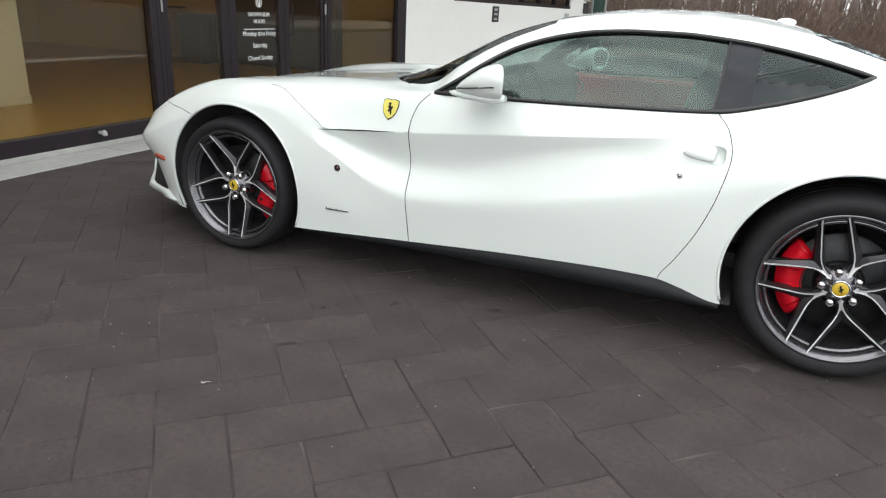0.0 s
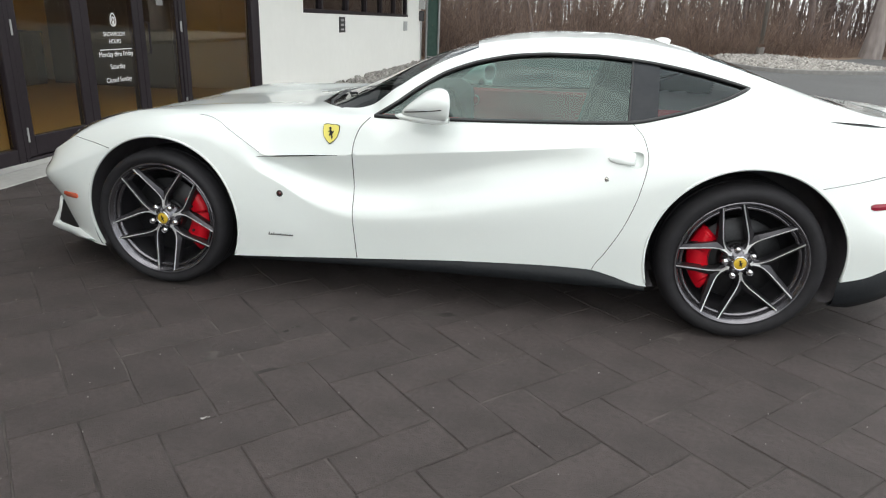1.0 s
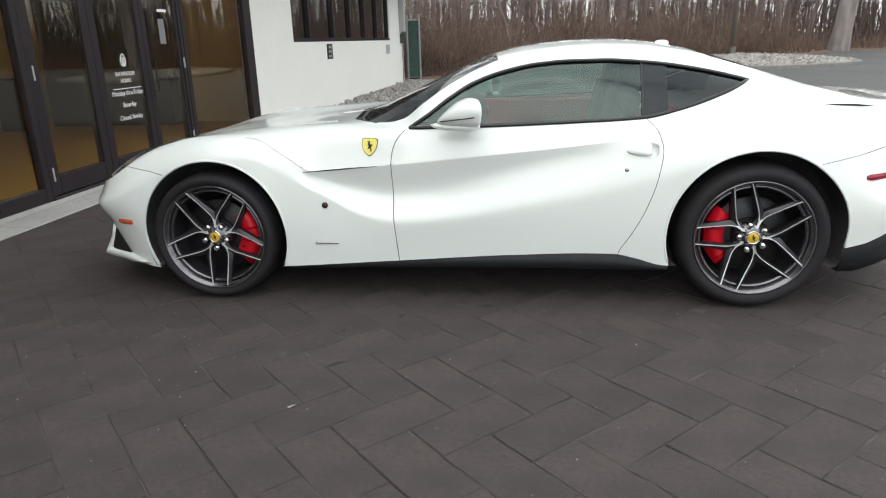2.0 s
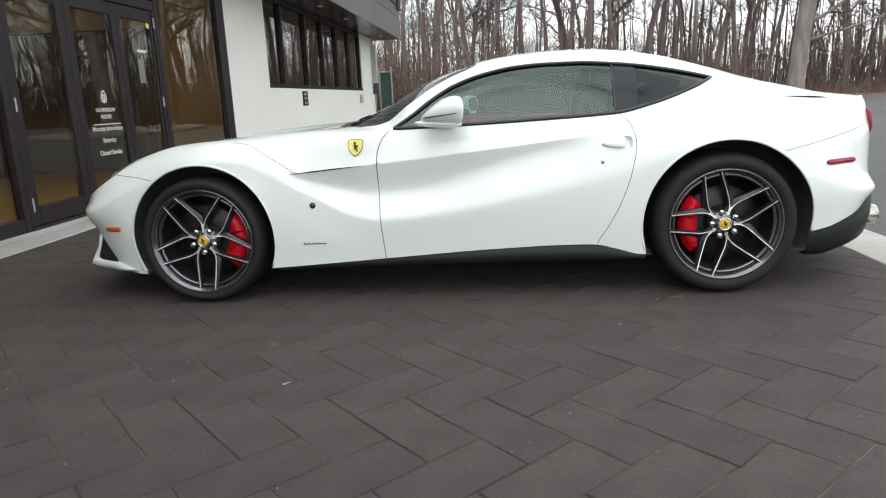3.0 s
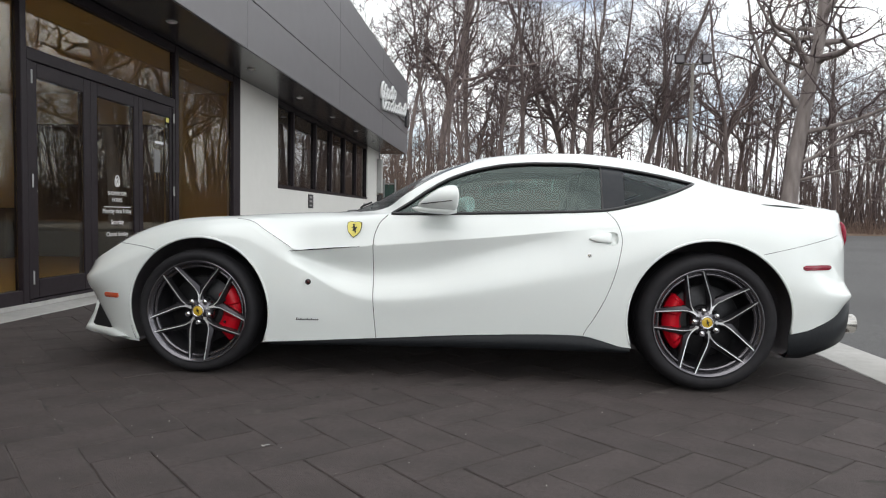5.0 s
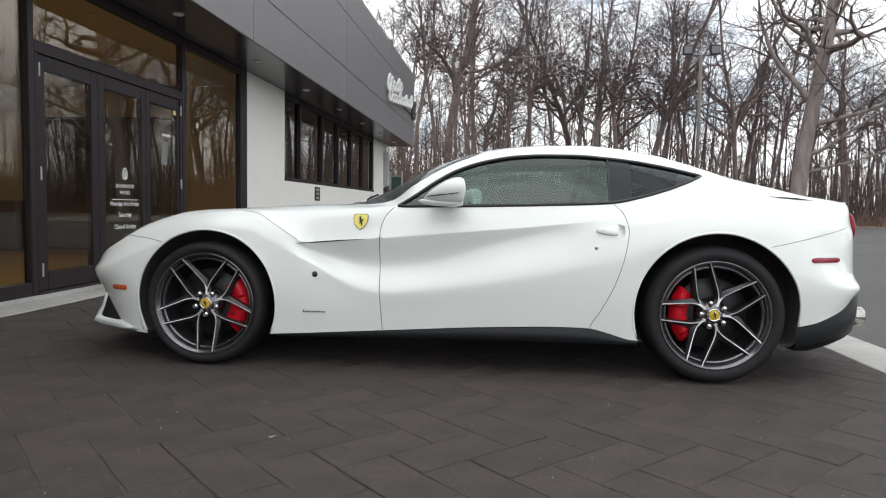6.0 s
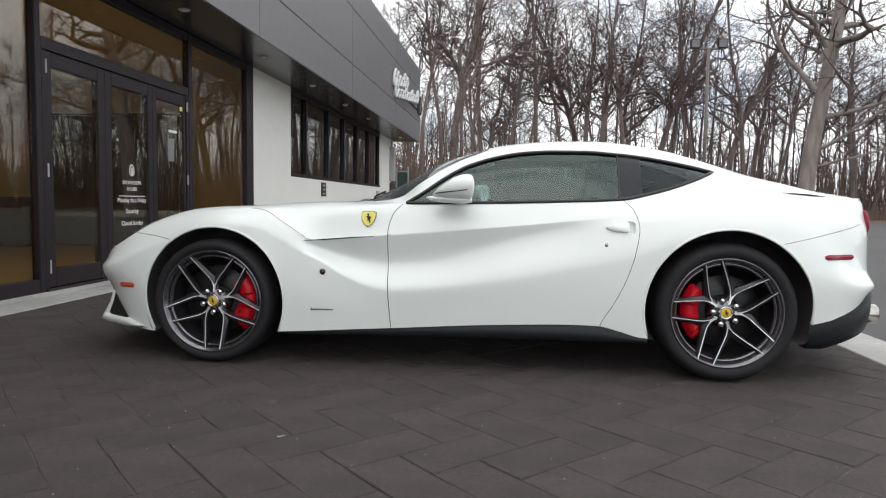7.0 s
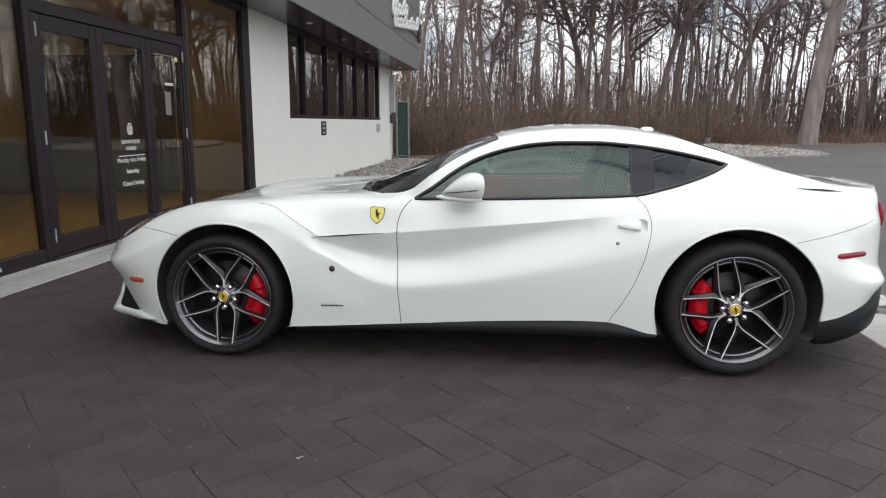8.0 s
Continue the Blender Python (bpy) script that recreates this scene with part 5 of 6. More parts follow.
def spoke_crest(sign, r_end, y_of):
    """The thin bright cut edge along an arm's crest."""
    bm = bmesh.new()
    rows = []
    for i in range(21):
        r = 0.036 + (r_end - 0.036) * i / 20
        off, y = spoke_offset(r), y_of(r)
        root = float(np.interp(r, (0.036, 0.06, 0.085), (0.011, 0.006, 0.0)))
        rows.append([bm.verts.new((r, b, sign * a)) for a, b in ((off - 0.0034, y + 0.0025), (off - 0.0022, y - 0.0010), (off + 0.0019 + root, y - 0.0010 + 0.3 * root), (off + 0.0038 + root, y + 0.0022 + 0.35 * root))])
    for a, b in zip(rows, rows[1:]):
        for k in range(3):
            bm.faces.new((a[k], b[k], b[k + 1], a[k + 1]))
    bmesh.ops.recalc_face_normals(bm, faces=bm.faces)
    return bm


def build_wheel(name, at, tyre_r, tyre_w, rim_r, first_angle, side, caliper, cal_r):
    """A wheel whose outer face looks to -y, at the hub's outer face; turned round for the other side."""
    wheel = part(name, lathe([(rim_r - 0.035, 0.20), (rim_r - 0.030, 0.045), (rim_r - 0.022, 0.012), (rim_r - 0.006, -0.0135), (rim_r, -0.016), (rim_r + 0.004, -0.008), (rim_r + 0.002, 0.015)], 96), MAT_RIM, car, "graphite grey alloy wheel", True)
    wheel.matrix_basis = pose(*at, 0, 0, 0 if side < 0 else 180)
    r, h = tyre_r, tyre_r - rim_r
    prof = [(rim_r - 0.004, 0.02), (rim_r - 0.002, -0.006), (rim_r + 0.010, -0.018), (rim_r + h * 0.40, -0.026), (rim_r + h * 0.62, -0.022), (rim_r + h * 0.78, -0.010),
            (rim_r + h * 0.90, 0.010), (r - 0.003, 0.034), (r, 0.058)]
    for k in range(4):
        y = 0.05 + (tyre_w - 0.10) * (k + 0.5) / 4
        prof += [(r, y - 0.006), (r - 0.007, y - 0.004), (r - 0.007, y + 0.004), (r, y + 0.006)]
    prof += [(r, tyre_w - 0.045), (r - 0.012, tyre_w - 0.02), (rim_r + h * 0.5, tyre_w), (rim_r - 0.03, tyre_w - 0.01)]
    part("tyre", lathe(prof, 96), MAT_TYRE, wheel, "black low-profile tyre", True)
    part("barrel", lathe([(rim_r - 0.032, 0.03), (rim_r - 0.04, 0.10), (rim_r - 0.05, 0.22), (0.02, 0.225)], 72), MAT_BARREL, wheel, "dark inner rim barrel", True)
    part("rim_flange", lathe([(rim_r - 0.0062, -0.0138), (rim_r - 0.004, -0.0172), (rim_r - 0.0015, -0.0168)], 96), MAT_RIM_LIP, wheel, "bright rim edge", True)
    part("rim_step", lathe([(rim_r - 0.040, 0.030), (rim_r - 0.036, 0.016), (rim_r - 0.027, 0.012), (rim_r - 0.024, 0.018)], 96), MAT_RIM, wheel, "", True)
    dish = lambda q: float(np.interp(q, (0.04, 0.09, 0.18, rim_r), (0.022, 0.026, 0.010, -0.010)))
    for k in range(5):
        a = first_angle + 72 * k
        turn = Matrix.Rotation(-radians(a), 4, "Y")
        for sgn in (-1, 1):
            bm = spoke_bar(sgn, rim_r - 0.003, dish)
            bm.transform(turn)
            part("spoke", bm, MAT_SPOKE, wheel)
            bm = spoke_crest(sgn, rim_r - 0.004, dish)
            bm.transform(turn)
            part("spoke_edge", bm, MAT_RIM_EDGE, wheel, "bright machined spoke edge")
        bm = bmesh.new()
        c = turn @ Vector((0.0625, 0.020, 0))
        bmesh.ops.create_cone(bm, cap_ends=True, segments=12, radius1=0.0145, radius2=0.0125, depth=0.034, matrix=Matrix.Translation(c) @ pose(0, 0, 0, 90, 0, 0))
        part("wheel_nut", bm, MAT_CHROME, wheel, "chrome wheel nut", True)
    part("hub", lathe([(0.0, 0.012), (0.036, 0.012), (0.046, 0.024), (0.074, 0.036), (0.078, 0.08)], 40), MAT_RIM, wheel, "", True)
    part("hub_ring", lathe([(0.026, 0.004), (0.030, 0.001), (0.034, 0.004), (0.035, 0.014)], 40), MAT_CHROME, wheel, "", True)
    cap = part("centre_cap", lathe([(0.0, 0.001), (0.020, 0.0015), (0.027, 0.004), (0.028, 0.014)], 40), MAT_CAP, wheel, "yellow centre cap", True)
    bm = bmesh.new()
    bm.faces.new([bm.verts.new((x * 0.62, -0.0012, z * 0.62)) for x, z in blob])
    part("cap_emblem", bm, MAT_BADGE_BLACK, wheel, "plain black emblem")
    part("brake_disc", lathe([(0.07, 0.085), (0.185, 0.085), (0.188, 0.09), (0.188, 0.115), (0.07, 0.115)], 64), MAT_DISC, wheel, "grey brake disc", True)
    part("disc_bell", lathe([(0.0, 0.06), (0.072, 0.06), (0.085, 0.075), (0.085, 0.12)], 40), MAT_DISC, wheel, "", True)
    lean = -2 if caliper == 0 else 2
    bm = ring_sector(0.122, cal_r, caliper + lean - 45, caliper + lean + 45, 0.054, 0.14, 20)
    cal = part("brake_caliper", bm, MAT_CALIPER, wheel, "red brake caliper", True)
    for a in (caliper - 24, caliper + 24):
        part("piston_housing", ring_sector(0.138, cal_r - 0.010, a - 14, a + 14, 0.044, 0.06, 8), MAT_CALIPER, cal, "", True)
        bm = bmesh.new()
        c = (0.150 * math.cos(radians(a)), 0.042, 0.150 * math.sin(radians(a)))
        bmesh.ops.create_cone(bm, cap_ends=True, segments=10, radius1=0.0075, radius2=0.006, depth=0.010, matrix=Matrix.Translation(c) @ pose(0, 0, 0, 90, 0, 0))
        part("bolt", bm, MAT_DISC, cal, "dark caliper bolt", True)
    part("pad_clip", ring_sector(0.118, 0.140, caliper - 20, caliper + 20, 0.058, 0.09, 6), MAT_DISC, cal, "grey pad carrier")
    return wheel


for side in (LEFT, RIGHT):
    mirrored = side > 0
    build_wheel("front_wheel", (-1.36, side * 0.933, 0.342), 0.341, 0.255, 0.279, -90, side, 180 if mirrored else 0, 0.234)
    build_wheel("rear_wheel", (1.36, side * 0.938, 0.358), 0.357, 0.300, 0.279, 33.5, side, 0 if mirrored else 180, 0.212)

# ---- cabin ----
part("dashboard", prism([(-.55, .60), (-.55, .86), (-.42, .925), (-.22, .965), (-.10, .965), (-.02, .92), (.0, .60)], "y", -.58, .58, 0.012), MAT_CABIN, car, "black leather dashboard", True)
part("dash_end", box((-.36, -.73, .60), (-.03, .73, .905), 0.02), MAT_CABIN, car)
part("cabin_floor", box((-.75, -.72, .30), (1.25, .72, .36)), MAT_CABIN, car)
part("rear_shelf", box((1.0, -.55, .60), (1.72, .55, .84), 0.03), MAT_LEATHER, car, "red leather rear shelf")
part("headliner", box((.15, -.45, 1.205), (1.0, .45, 1.225), 0.008), MAT_CABIN_LIGHT, car, "grey headliner")
# trim inside the pillars and the roof
by_region["lining"] = [f for f in by_region["body"] if -0.34 < sum(coords[i][0] for i in f) / 3 < 1.5 and min(P_LEFT[i].z for i in f) > 0.93]
skin_part("lining", "lining", MAT_LINING, car, (LEFT, RIGHT), "charcoal pillar and roof lining", 0.02)
part("scuttle", box((-.95, -.60, .50), (-.42, .60, .86)), MAT_UNDER, car)
for side in (LEFT, RIGHT):
    part("door_card", box((-.35, min(side * .80, side * .74), .36), (.83, max(side * .80, side * .74), .895), 0.015), MAT_LEATHER, car, "red leather door card")
    part("door_pocket", box((-.33, min(side * .742, side * .715), .37), (.82, max(side * .742, side * .715), .60), 0.012), MAT_CABIN, car, "black lower door trim")
    part("speaker_ring", tube([(-.03 + .032 * math.cos(a), side * .737, .815 + .032 * math.sin(a)) for a in [2 * math.pi * k / 20 for k in range(21)]], .004, 6, caps=False), MAT_CHROME, car, "thin chrome ring")
    y = side * 0.37
    seat = part("seat", box((.10, y - .25, .38), (.62, y + .25, .54), 0.05, seg=3), MAT_LEATHER, car, "red leather seat", True)
    bm = box((.0, -.24, 0), (.14, .24, .58), 0.06, seg=3)
    bm.transform(pose(.60, y, .50, 0, 14, 0))
    part("backrest", bm, MAT_CABIN, seat, "black leather backrest", True)
    bm = box((.0, -.14, 0), (.10, .14, .17), 0.045, seg=3)
    bm.transform(pose(.745, y, 1.02, 0, 10, 0))
    part("headrest", bm, MAT_CABIN, seat, "", True)
wheel_pts = [Vector((0.02, -.37, .83)) + Matrix.Rotation(radians(-22), 3, "Y") @ Vector((0, .175 * math.cos(a), .175 * math.sin(a))) for a in [2 * math.pi * k / 32 for k in range(33)]]
part("steering_wheel", tube(wheel_pts, .016, 8, caps=False), MAT_CABIN, car, "black steering wheel", True)
part("interior_mirror", box((-.10, -.14, 1.10), (-.07, .12, 1.16), 0.012), MAT_CABIN, car)


# ---- trees, brush and rocks ----
def grow(rng, height, radius, lean, spread=1.0, first=0.3, limbs=(), taper=0.78):
    """A bare tree: tubes as (points, radii, level). limbs: main limbs of their own (height, direction, length, radius)."""
    out = []

    def limb(p, d, length, r, level, tropism=1.0, sway=1.0):
        n = (15, 11, 7, 4, 1)[level]
        n = max(n if level != 1 else min(n, int(length / 0.45)), 1)
        pts, rad = [p.copy()], [r * (1.2 if level == 0 else 1.15)]
        up = (0.02, 0.045, 0.035, 0.02, 0.0)[level] * tropism
        wob = (0.062, 0.24, 0.29, 0.30, 0.0)[level] * sway
        for i in range(n):
            d = (d + Vector((rng.gauss(0, wob), rng.gauss(0, wob), rng.gauss(0, wob * 0.75) + up))).normalized()
            p = p + d * (length / n)
            t = (i + 1) / n
            pts.append(p.copy())
            rad.append(max(r * (1 - t * (taper if level == 0 else 0.80)), (0.03, 0.016, 0.011, 0.009, 0.007)[level]))
        out.append((pts, rad, level))
        if level == 4:
            return
        for k in range((15, 6, 4, 3)[level] + rng.randint(-1, 1)):
            t = rng.uniform(first, 0.99) if level == 0 else rng.uniform(0.18, 1.0)
            i = min(int(t * n), n - 1)
            q = pts[i].lerp(pts[i + 1], t * n - i)
            along = (pts[i + 1] - pts[i]).normalized()
            ax = along.orthogonal().normalized()
            ax.rotate(Matrix.Rotation(rng.uniform(0, 6.283), 3, along))
            ang = rng.uniform(0.55, 1.05) * spread
            nd = (along * math.cos(ang) + ax * math.sin(ang)).normalized()
            if level == 0:
                ln = height * rng.uniform(0.26, 0.46) * (1.15 - 0.6 * t)
            else:
                ln = length * rng.uniform(0.34, 0.62) * (1.15 - 0.4 * t)
            limb(q, nd, ln, rad[i] * rng.uniform(0.46, 0.72), level + 1)
    start = Vector((lean, rng.uniform(-.03, .03), 1)).normalized()
    limb(Vector((0, 0, -0.15)), start, height, radius, 0, 1.0, 0.4 if limbs else 1.0)
    for z, d, length, r in limbs:
        limb(Vector((lean * z, 0, z)), Vector(d).normalized(), length, r, 1, 0.5, 0.6)
    return out


def tubes_mesh(name, tubes, mat, sides_of):
    verts, faces = [], []
    for pts, rad, level in tubes:
        sides = sides_of(level)
        ref = None
        base = len(verts)
        for i, p in enumerate(pts):
            d = (pts[min(i + 1, len(pts) - 1)] - pts[max(i - 1, 0)]).normalized()
            ref = d.orthogonal() if ref is None else ref - d * ref.dot(d)
            ref.normalize()
            sd = d.cross(ref)
            for k in range(sides):
                a = 2 * math.pi * k / sides
                verts.append(p + (ref * math.cos(a) + sd * math.sin(a)) * rad[i])
        for i in range(len(pts) - 1):
            for k in range(sides):
                a, b = base + i * sides + k, base + i * sides + (k + 1) % sides
                faces.append((a, b, b + sides, a + sides))
    me = bpy.data.meshes.new(name)
    me.from_pydata(verts, [], faces)
    for p in me.polygons:
        p.use_smooth = True
    me.materials.append(mat)
    return me


def make_tree(seed, height, radius, lean, label, spread=1.0, first=0.3, limbs=(), taper=0.78):
    rng = random.Random(seed)
    tubes = grow(rng, height, radius, lean, spread, first, limbs, taper)
    t = thing("tree", label, "tree", group="bare woodland trees")
    trunk = new("trunk", tubes_mesh("trunk", [q for q in tubes if q[2] < 2], MAT_OAK_BARK if limbs else MAT_BARK, lambda lv: 10 if lv == 0 else 5))
    crown = new("crown", tubes_mesh("crown", [q for q in tubes if q[2] >= 2], MAT_TWIG, lambda lv: 3))
    trunk.parent = crown.parent = t
    return t


OAK_LIMBS = [(8.3, (-.66, -.1, .62), 9.0, .20), (6.3, (.93, -.15, .30), 9.5, .19), (4.5, (.95, .1, .22), 8.5, .15), (3.3, (.96, -.2, .16), 7.0, .12),
             (10.0, (.7, .1, .7), 8.0, .17), (11.5, (-.5, .2, .85), 7.5, .15)]
kinds = [make_tree(11, 17, 0.165, 0.01, "tall bare grey-brown woodland tree", 1.05, 0.36), make_tree(23, 19, 0.25, -0.015, "tall bare woodland tree with a thick straight trunk", 1.1, 0.34),
         make_tree(37, 16, 0.13, 0.02, "slender bare woodland tree", 0.95, 0.38), make_tree(41, 17, 0.205, 0.06, "bare woodland tree with forking limbs", 1.15, 0.30),
         make_tree(59, 12, 0.08, 0.03, "thin bare woodland sapling", 0.95, 0.2),
         make_tree(68, 21, 0.54, 0.055, "large bare oak with heavy spreading limbs", 1.2, 0.48, OAK_LIMBS, 0.55)]
SPOTS = []
rng = random.Random(5)


def plant(k, x, y, scale=1.0, turn=None):
    SPOTS.append((k, x, y, scale, rng.uniform(0, 360) if turn is None else turn))


# trunks that stand out, by bearing (run per metre of depth from the first row of trees) and girth
for slope, y, k in ((-.135, 30, 2), (-.076, 36, 2), (-.058, 38, 2), (-.023, 37, 0), (.024, 41, 2), (.039, 38, 0), (.069, 42, 2),
                    (.094, 40, 0), (.121, 39, 1), (.199, 42, 1), (.225, 43, 0), (.254, 45, 2), (.327, 45, 3), (.471, 47, 3), (-.105, 31, 2), (-.092, 33, 1), (-.045, 40, 3), (.152, 44, 3), (.178, 41, 0), (.295, 46, 1), (.365, 49, 0)):
    plant(k, 0.21 + slope * (y + 4.4), y, rng.uniform(0.95, 1.05))
plant(5, 0.21 + .407 * 45.4, 41.0, 1.0, 0)
for k in range(50):
    x = rng.uniform(-14, 56)
    y = litter_edge(x) + 2.5 + 34 * rng.random() ** 1.2
    if x > 15 and rng.random() < 0.2:
        continue
    plant(rng.choice((0, 1, 2, 2, 3, 4, 4, 4)), x, y, rng.uniform(0.8, 1.15))
for k in range(16):
    plant(rng.choice((0, 2, 2, 3, 3, 4)), rng.uniform(31, 52), rng.uniform(-26, 38), rng.uniform(0.85, 1.15))
for k in range(6):
    plant(rng.choice((0, 1, 2, 3, 4)), -40 + 15 * k + rng.uniform(-4, 4), rng.uniform(-95, -70), rng.uniform(0.85, 1.2))
first_use = set()
for k, x, y, sc, turn in SPOTS:
    if k in first_use:
        c = copy_thing(kinds[k], pose(x, y, 0.02, 0, 0, turn))
        c.scale = (sc, sc, min(max(sc, 0.8), 1.15))
    else:
        kinds[k].matrix_basis = pose(x, y, 0.02, 0, 0, turn)
        kinds[k].scale = (sc, sc, min(max(sc, 0.8), 1.15))
        first_use.add(k)

# the wood goes on: thin far stems, past counting
far_tubes = []
rng = random.Random(31)
for k in range(330):
    y = rng.uniform(62, 120)
    x = rng.uniform(-0.45, 0.75) * (y + 5)
    if x > 0.25 * y and rng.random() < 0.25:
        continue
    h = rng.uniform(11, 20)
    r = rng.uniform(0.07, 0.2)
    lean = Vector((rng.gauss(0, .05), rng.gauss(0, .05), 1))
    p = Vector((x, y, 0))
    far_tubes.append(([p, p + lean * h * .35, p + lean * h * .7 + Vector((rng.gauss(0, .3), 0, 0)), p + lean * h], [r, r * .8, r * .5, .02], 0))
    for j in range(12):
        t = rng.uniform(.25, .95)
        q = p + lean * h * t
        d = Vector((rng.gauss(0, 1), rng.gauss(0, 1), rng.uniform(.3, 1.6))).normalized()
        ln = h * rng.uniform(.12, .28)
        far_tubes.append(([q, q + d * ln * .5, q + (d + Vector((0, 0, .25))) * ln], [r * .4, r * .25, .012], 2))
for k in range(3300):
    y = rng.uniform(60, 105)
    x = rng.uniform(-0.40, 0.75) * (y + 5)
    h = rng.uniform(2.0, 7.5)
    d = Vector((rng.gauss(0, .16), rng.gauss(0, .1), 1))
    p = Vector((x, y, 0))
    r = rng.uniform(.03, .075)
    far_tubes.append(([p, p + d * h * .5, p + d * h + Vector((rng.gauss(0, .4), 0, 0))], [r, r * .8, r * .3], 3))
far = new("far_wood", tubes_mesh("far_wood", far_tubes, MAT_TWIG, lambda lv: 5 if lv == 0 else 3))
tagged(far, "far bare trees of the wood behind", "woods", kind="stuff")

# undergrowth along the wood's edge: thin tangled stems
brush_tubes = []
rng = random.Random(77)
for k in range(11000):
    x = rng.uniform(-14, 46)
    if x > 13 and rng.random() < 0.5:
        continue
    y = litter_edge(x) + 0.6 + 9.0 * rng.random() ** 1.5
    h = rng.uniform(0.5, 3.7) * (0.45 if x > 16 else 1.0) * (0.75 + 0.9 * noise.noise((x * 0.5, y * 0.3, 4)))
    p = Vector((x, y, 0.0))
    d = Vector((rng.gauss(0, .28), rng.gauss(0, .28), 1)).normalized()
    pts, rad = [p], [0.017]
    for i in range(4):
        d = (d + Vector((rng.gauss(0, .25), rng.gauss(0, .25), rng.gauss(0, .12)))).normalized()
        p = p + d * h / 4
        pts.append(p)
        rad.append(0.017 * (1 - (i + 1) / 5))
    brush_tubes.append((pts, rad, 3))
    for j in range(2):
        q = pts[1 + 2 * j]
        e = (d + Vector((rng.gauss(0, .8), rng.gauss(0, .8), rng.gauss(0, .3)))).normalized()
        brush_tubes.append(([q, q + e * h * .2, q + e * h * .36 + Vector((0, 0, .05 * h))], [.011, .008, .005], 3))
brush = new("undergrowth", tubes_mesh("undergrowth", brush_tubes, MAT_BRUSH, lambda lv: 3))
tagged(brush, "tangled reddish-brown leafless undergrowth at the wood's edge", "undergrowth", kind="stuff")


# young stems behind the brush
young = []
rng = random.Random(78)
for k in range(1750):
    x = rng.uniform(-16, 50)
    y = litter_edge(x) + 1.5 + 26 * rng.random()
    if x > 13 and rng.random() < 0.3:
        continue
    h = rng.uniform(2.2, 6.0)
    p = Vector((x, y, 0.0))
    d = Vector((rng.gauss(0, .13), rng.gauss(0, .13), 1)).normalized()
    r = rng.uniform(.010, .028)
    pts = [p, p + d * h * .4, p + d * h * .75 + Vector((rng.gauss(0, .28), 0, 0)), p + d * h + Vector((rng.gauss(0, .5), 0, 0))]
    young.append((pts, [r, r * .8, r * .5, .005], 3))
    for j in range(6):
        q = pts[1].lerp(pts[3], rng.random())
        e = Vector((rng.gauss(0, .7), rng.gauss(0, .7), rng.uniform(.3, 1.0))).normalized()
        young.append(([q, q + e * h * .12, q + e * h * .22 + Vector((0, 0, .06 * h))], [r * .45, r * .35, .004], 3))
stems = new("sapling_thicket", tubes_mesh("sapling_thicket", young, MAT_SAPLING, lambda lv: 3))
tagged(stems, "thicket of thin bare young stems among the trees", "saplings", kind="stuff")


def rock_pile(name, label, count, spot, size, seed):
    rng = random.Random(seed)
    src = bmesh.new()
    bmesh.ops.create_icosphere(src, subdivisions=1, radius=1.0)
    base = [v.co.copy() for v in src.verts]
    tri = [[v.index for v in f.verts] for f in src.faces]
    src.free()
    verts, faces = [], []
    for k in range(count):
        x, y, z = spot(rng)
        r = rng.uniform(*size)
        m = Euler((rng.uniform(0, 6), rng.uniform(0, 6), rng.uniform(0, 6))).to_matrix()
        sq = Vector((rng.uniform(.7, 1.3), rng.uniform(.6, 1.1), rng.uniform(.45, .8)))
        b = len(verts)
        for v in base:
            j = 1 + rng.uniform(-.16, .16)
            q = m @ Vector((v.x * sq.x, v.y * sq.y, v.z * sq.z)) * r * j
            verts.append((x + q.x, y + q.y, z + q.z))
        faces += [[b + i for i in f] for f in tri]
    me = bpy.data.meshes.new(name)
    me.from_pydata(verts, [], faces)
    me.materials.append(MAT_ROCK)
    return tagged(new(name, me), label, "rocks", kind="stuff")


def bed_spot(rng):
    y = rng.uniform(8.0, 19.0)
    t = rng.random()
    return -3.82 + 1.05 * t, y, 0.0 + 0.05 * (1 - t) * rng.random()


rock_pile("rock_bed", "bed of pale broken rock along the foot of the white wall", 1900, bed_spot, (.028, .075), 3)
# planted island with kerb
island = thing("kerbed_island", "kerbed parking island", "island", kind="structure")
ISLE = [(7.8, 21.8), (11.0, 22.4), (13.0, 24.8), (13.2, 30.5), (11.8, 36.0), (9.5, 36.0), (7.2, 28.0)]


def isle_point(a, f=1.0):
    n = len(ISLE)
    t = a * n
    i = int(t) % n
    u = t - int(t)
    p0, p1, p2, p3 = (Vector(ISLE[(i + k) % n]) for k in (-1, 0, 1, 2))
    p = 0.5 * (2 * p1 + (p2 - p0) * u + (2 * p0 - 5 * p1 + 4 * p2 - p3) * u * u + (3 * p1 - p0 - 3 * p2 + p3) * u ** 3)
    c = Vector((10.3, 28.8))
    return c + (p - c) * f


bm = bmesh.new()
rows = []
for k in range(64):
    rows.append([bm.verts.new((*isle_point(k / 64, f), z)) for f, z in ((1.0, -0.05), (1.0, 0.11), (0.995, 0.13), (0.97, 0.13), (0.968, 0.05))])
for k in range(64):
    a, b = rows[k], rows[(k + 1) % 64]
    for j in range(4):
        bm.faces.new((a[j], b[j], b[j + 1], a[j + 1]))
part("kerb", bm, MAT_KERB, island, "weathered grey kerb")
bm = bmesh.new()
bm.faces.new([bm.verts.new((*isle_point(k / 64, 0.969), 0.07)) for k in range(64)])
part("soil", bm, MAT_LITTER, island, "brown soil bed")


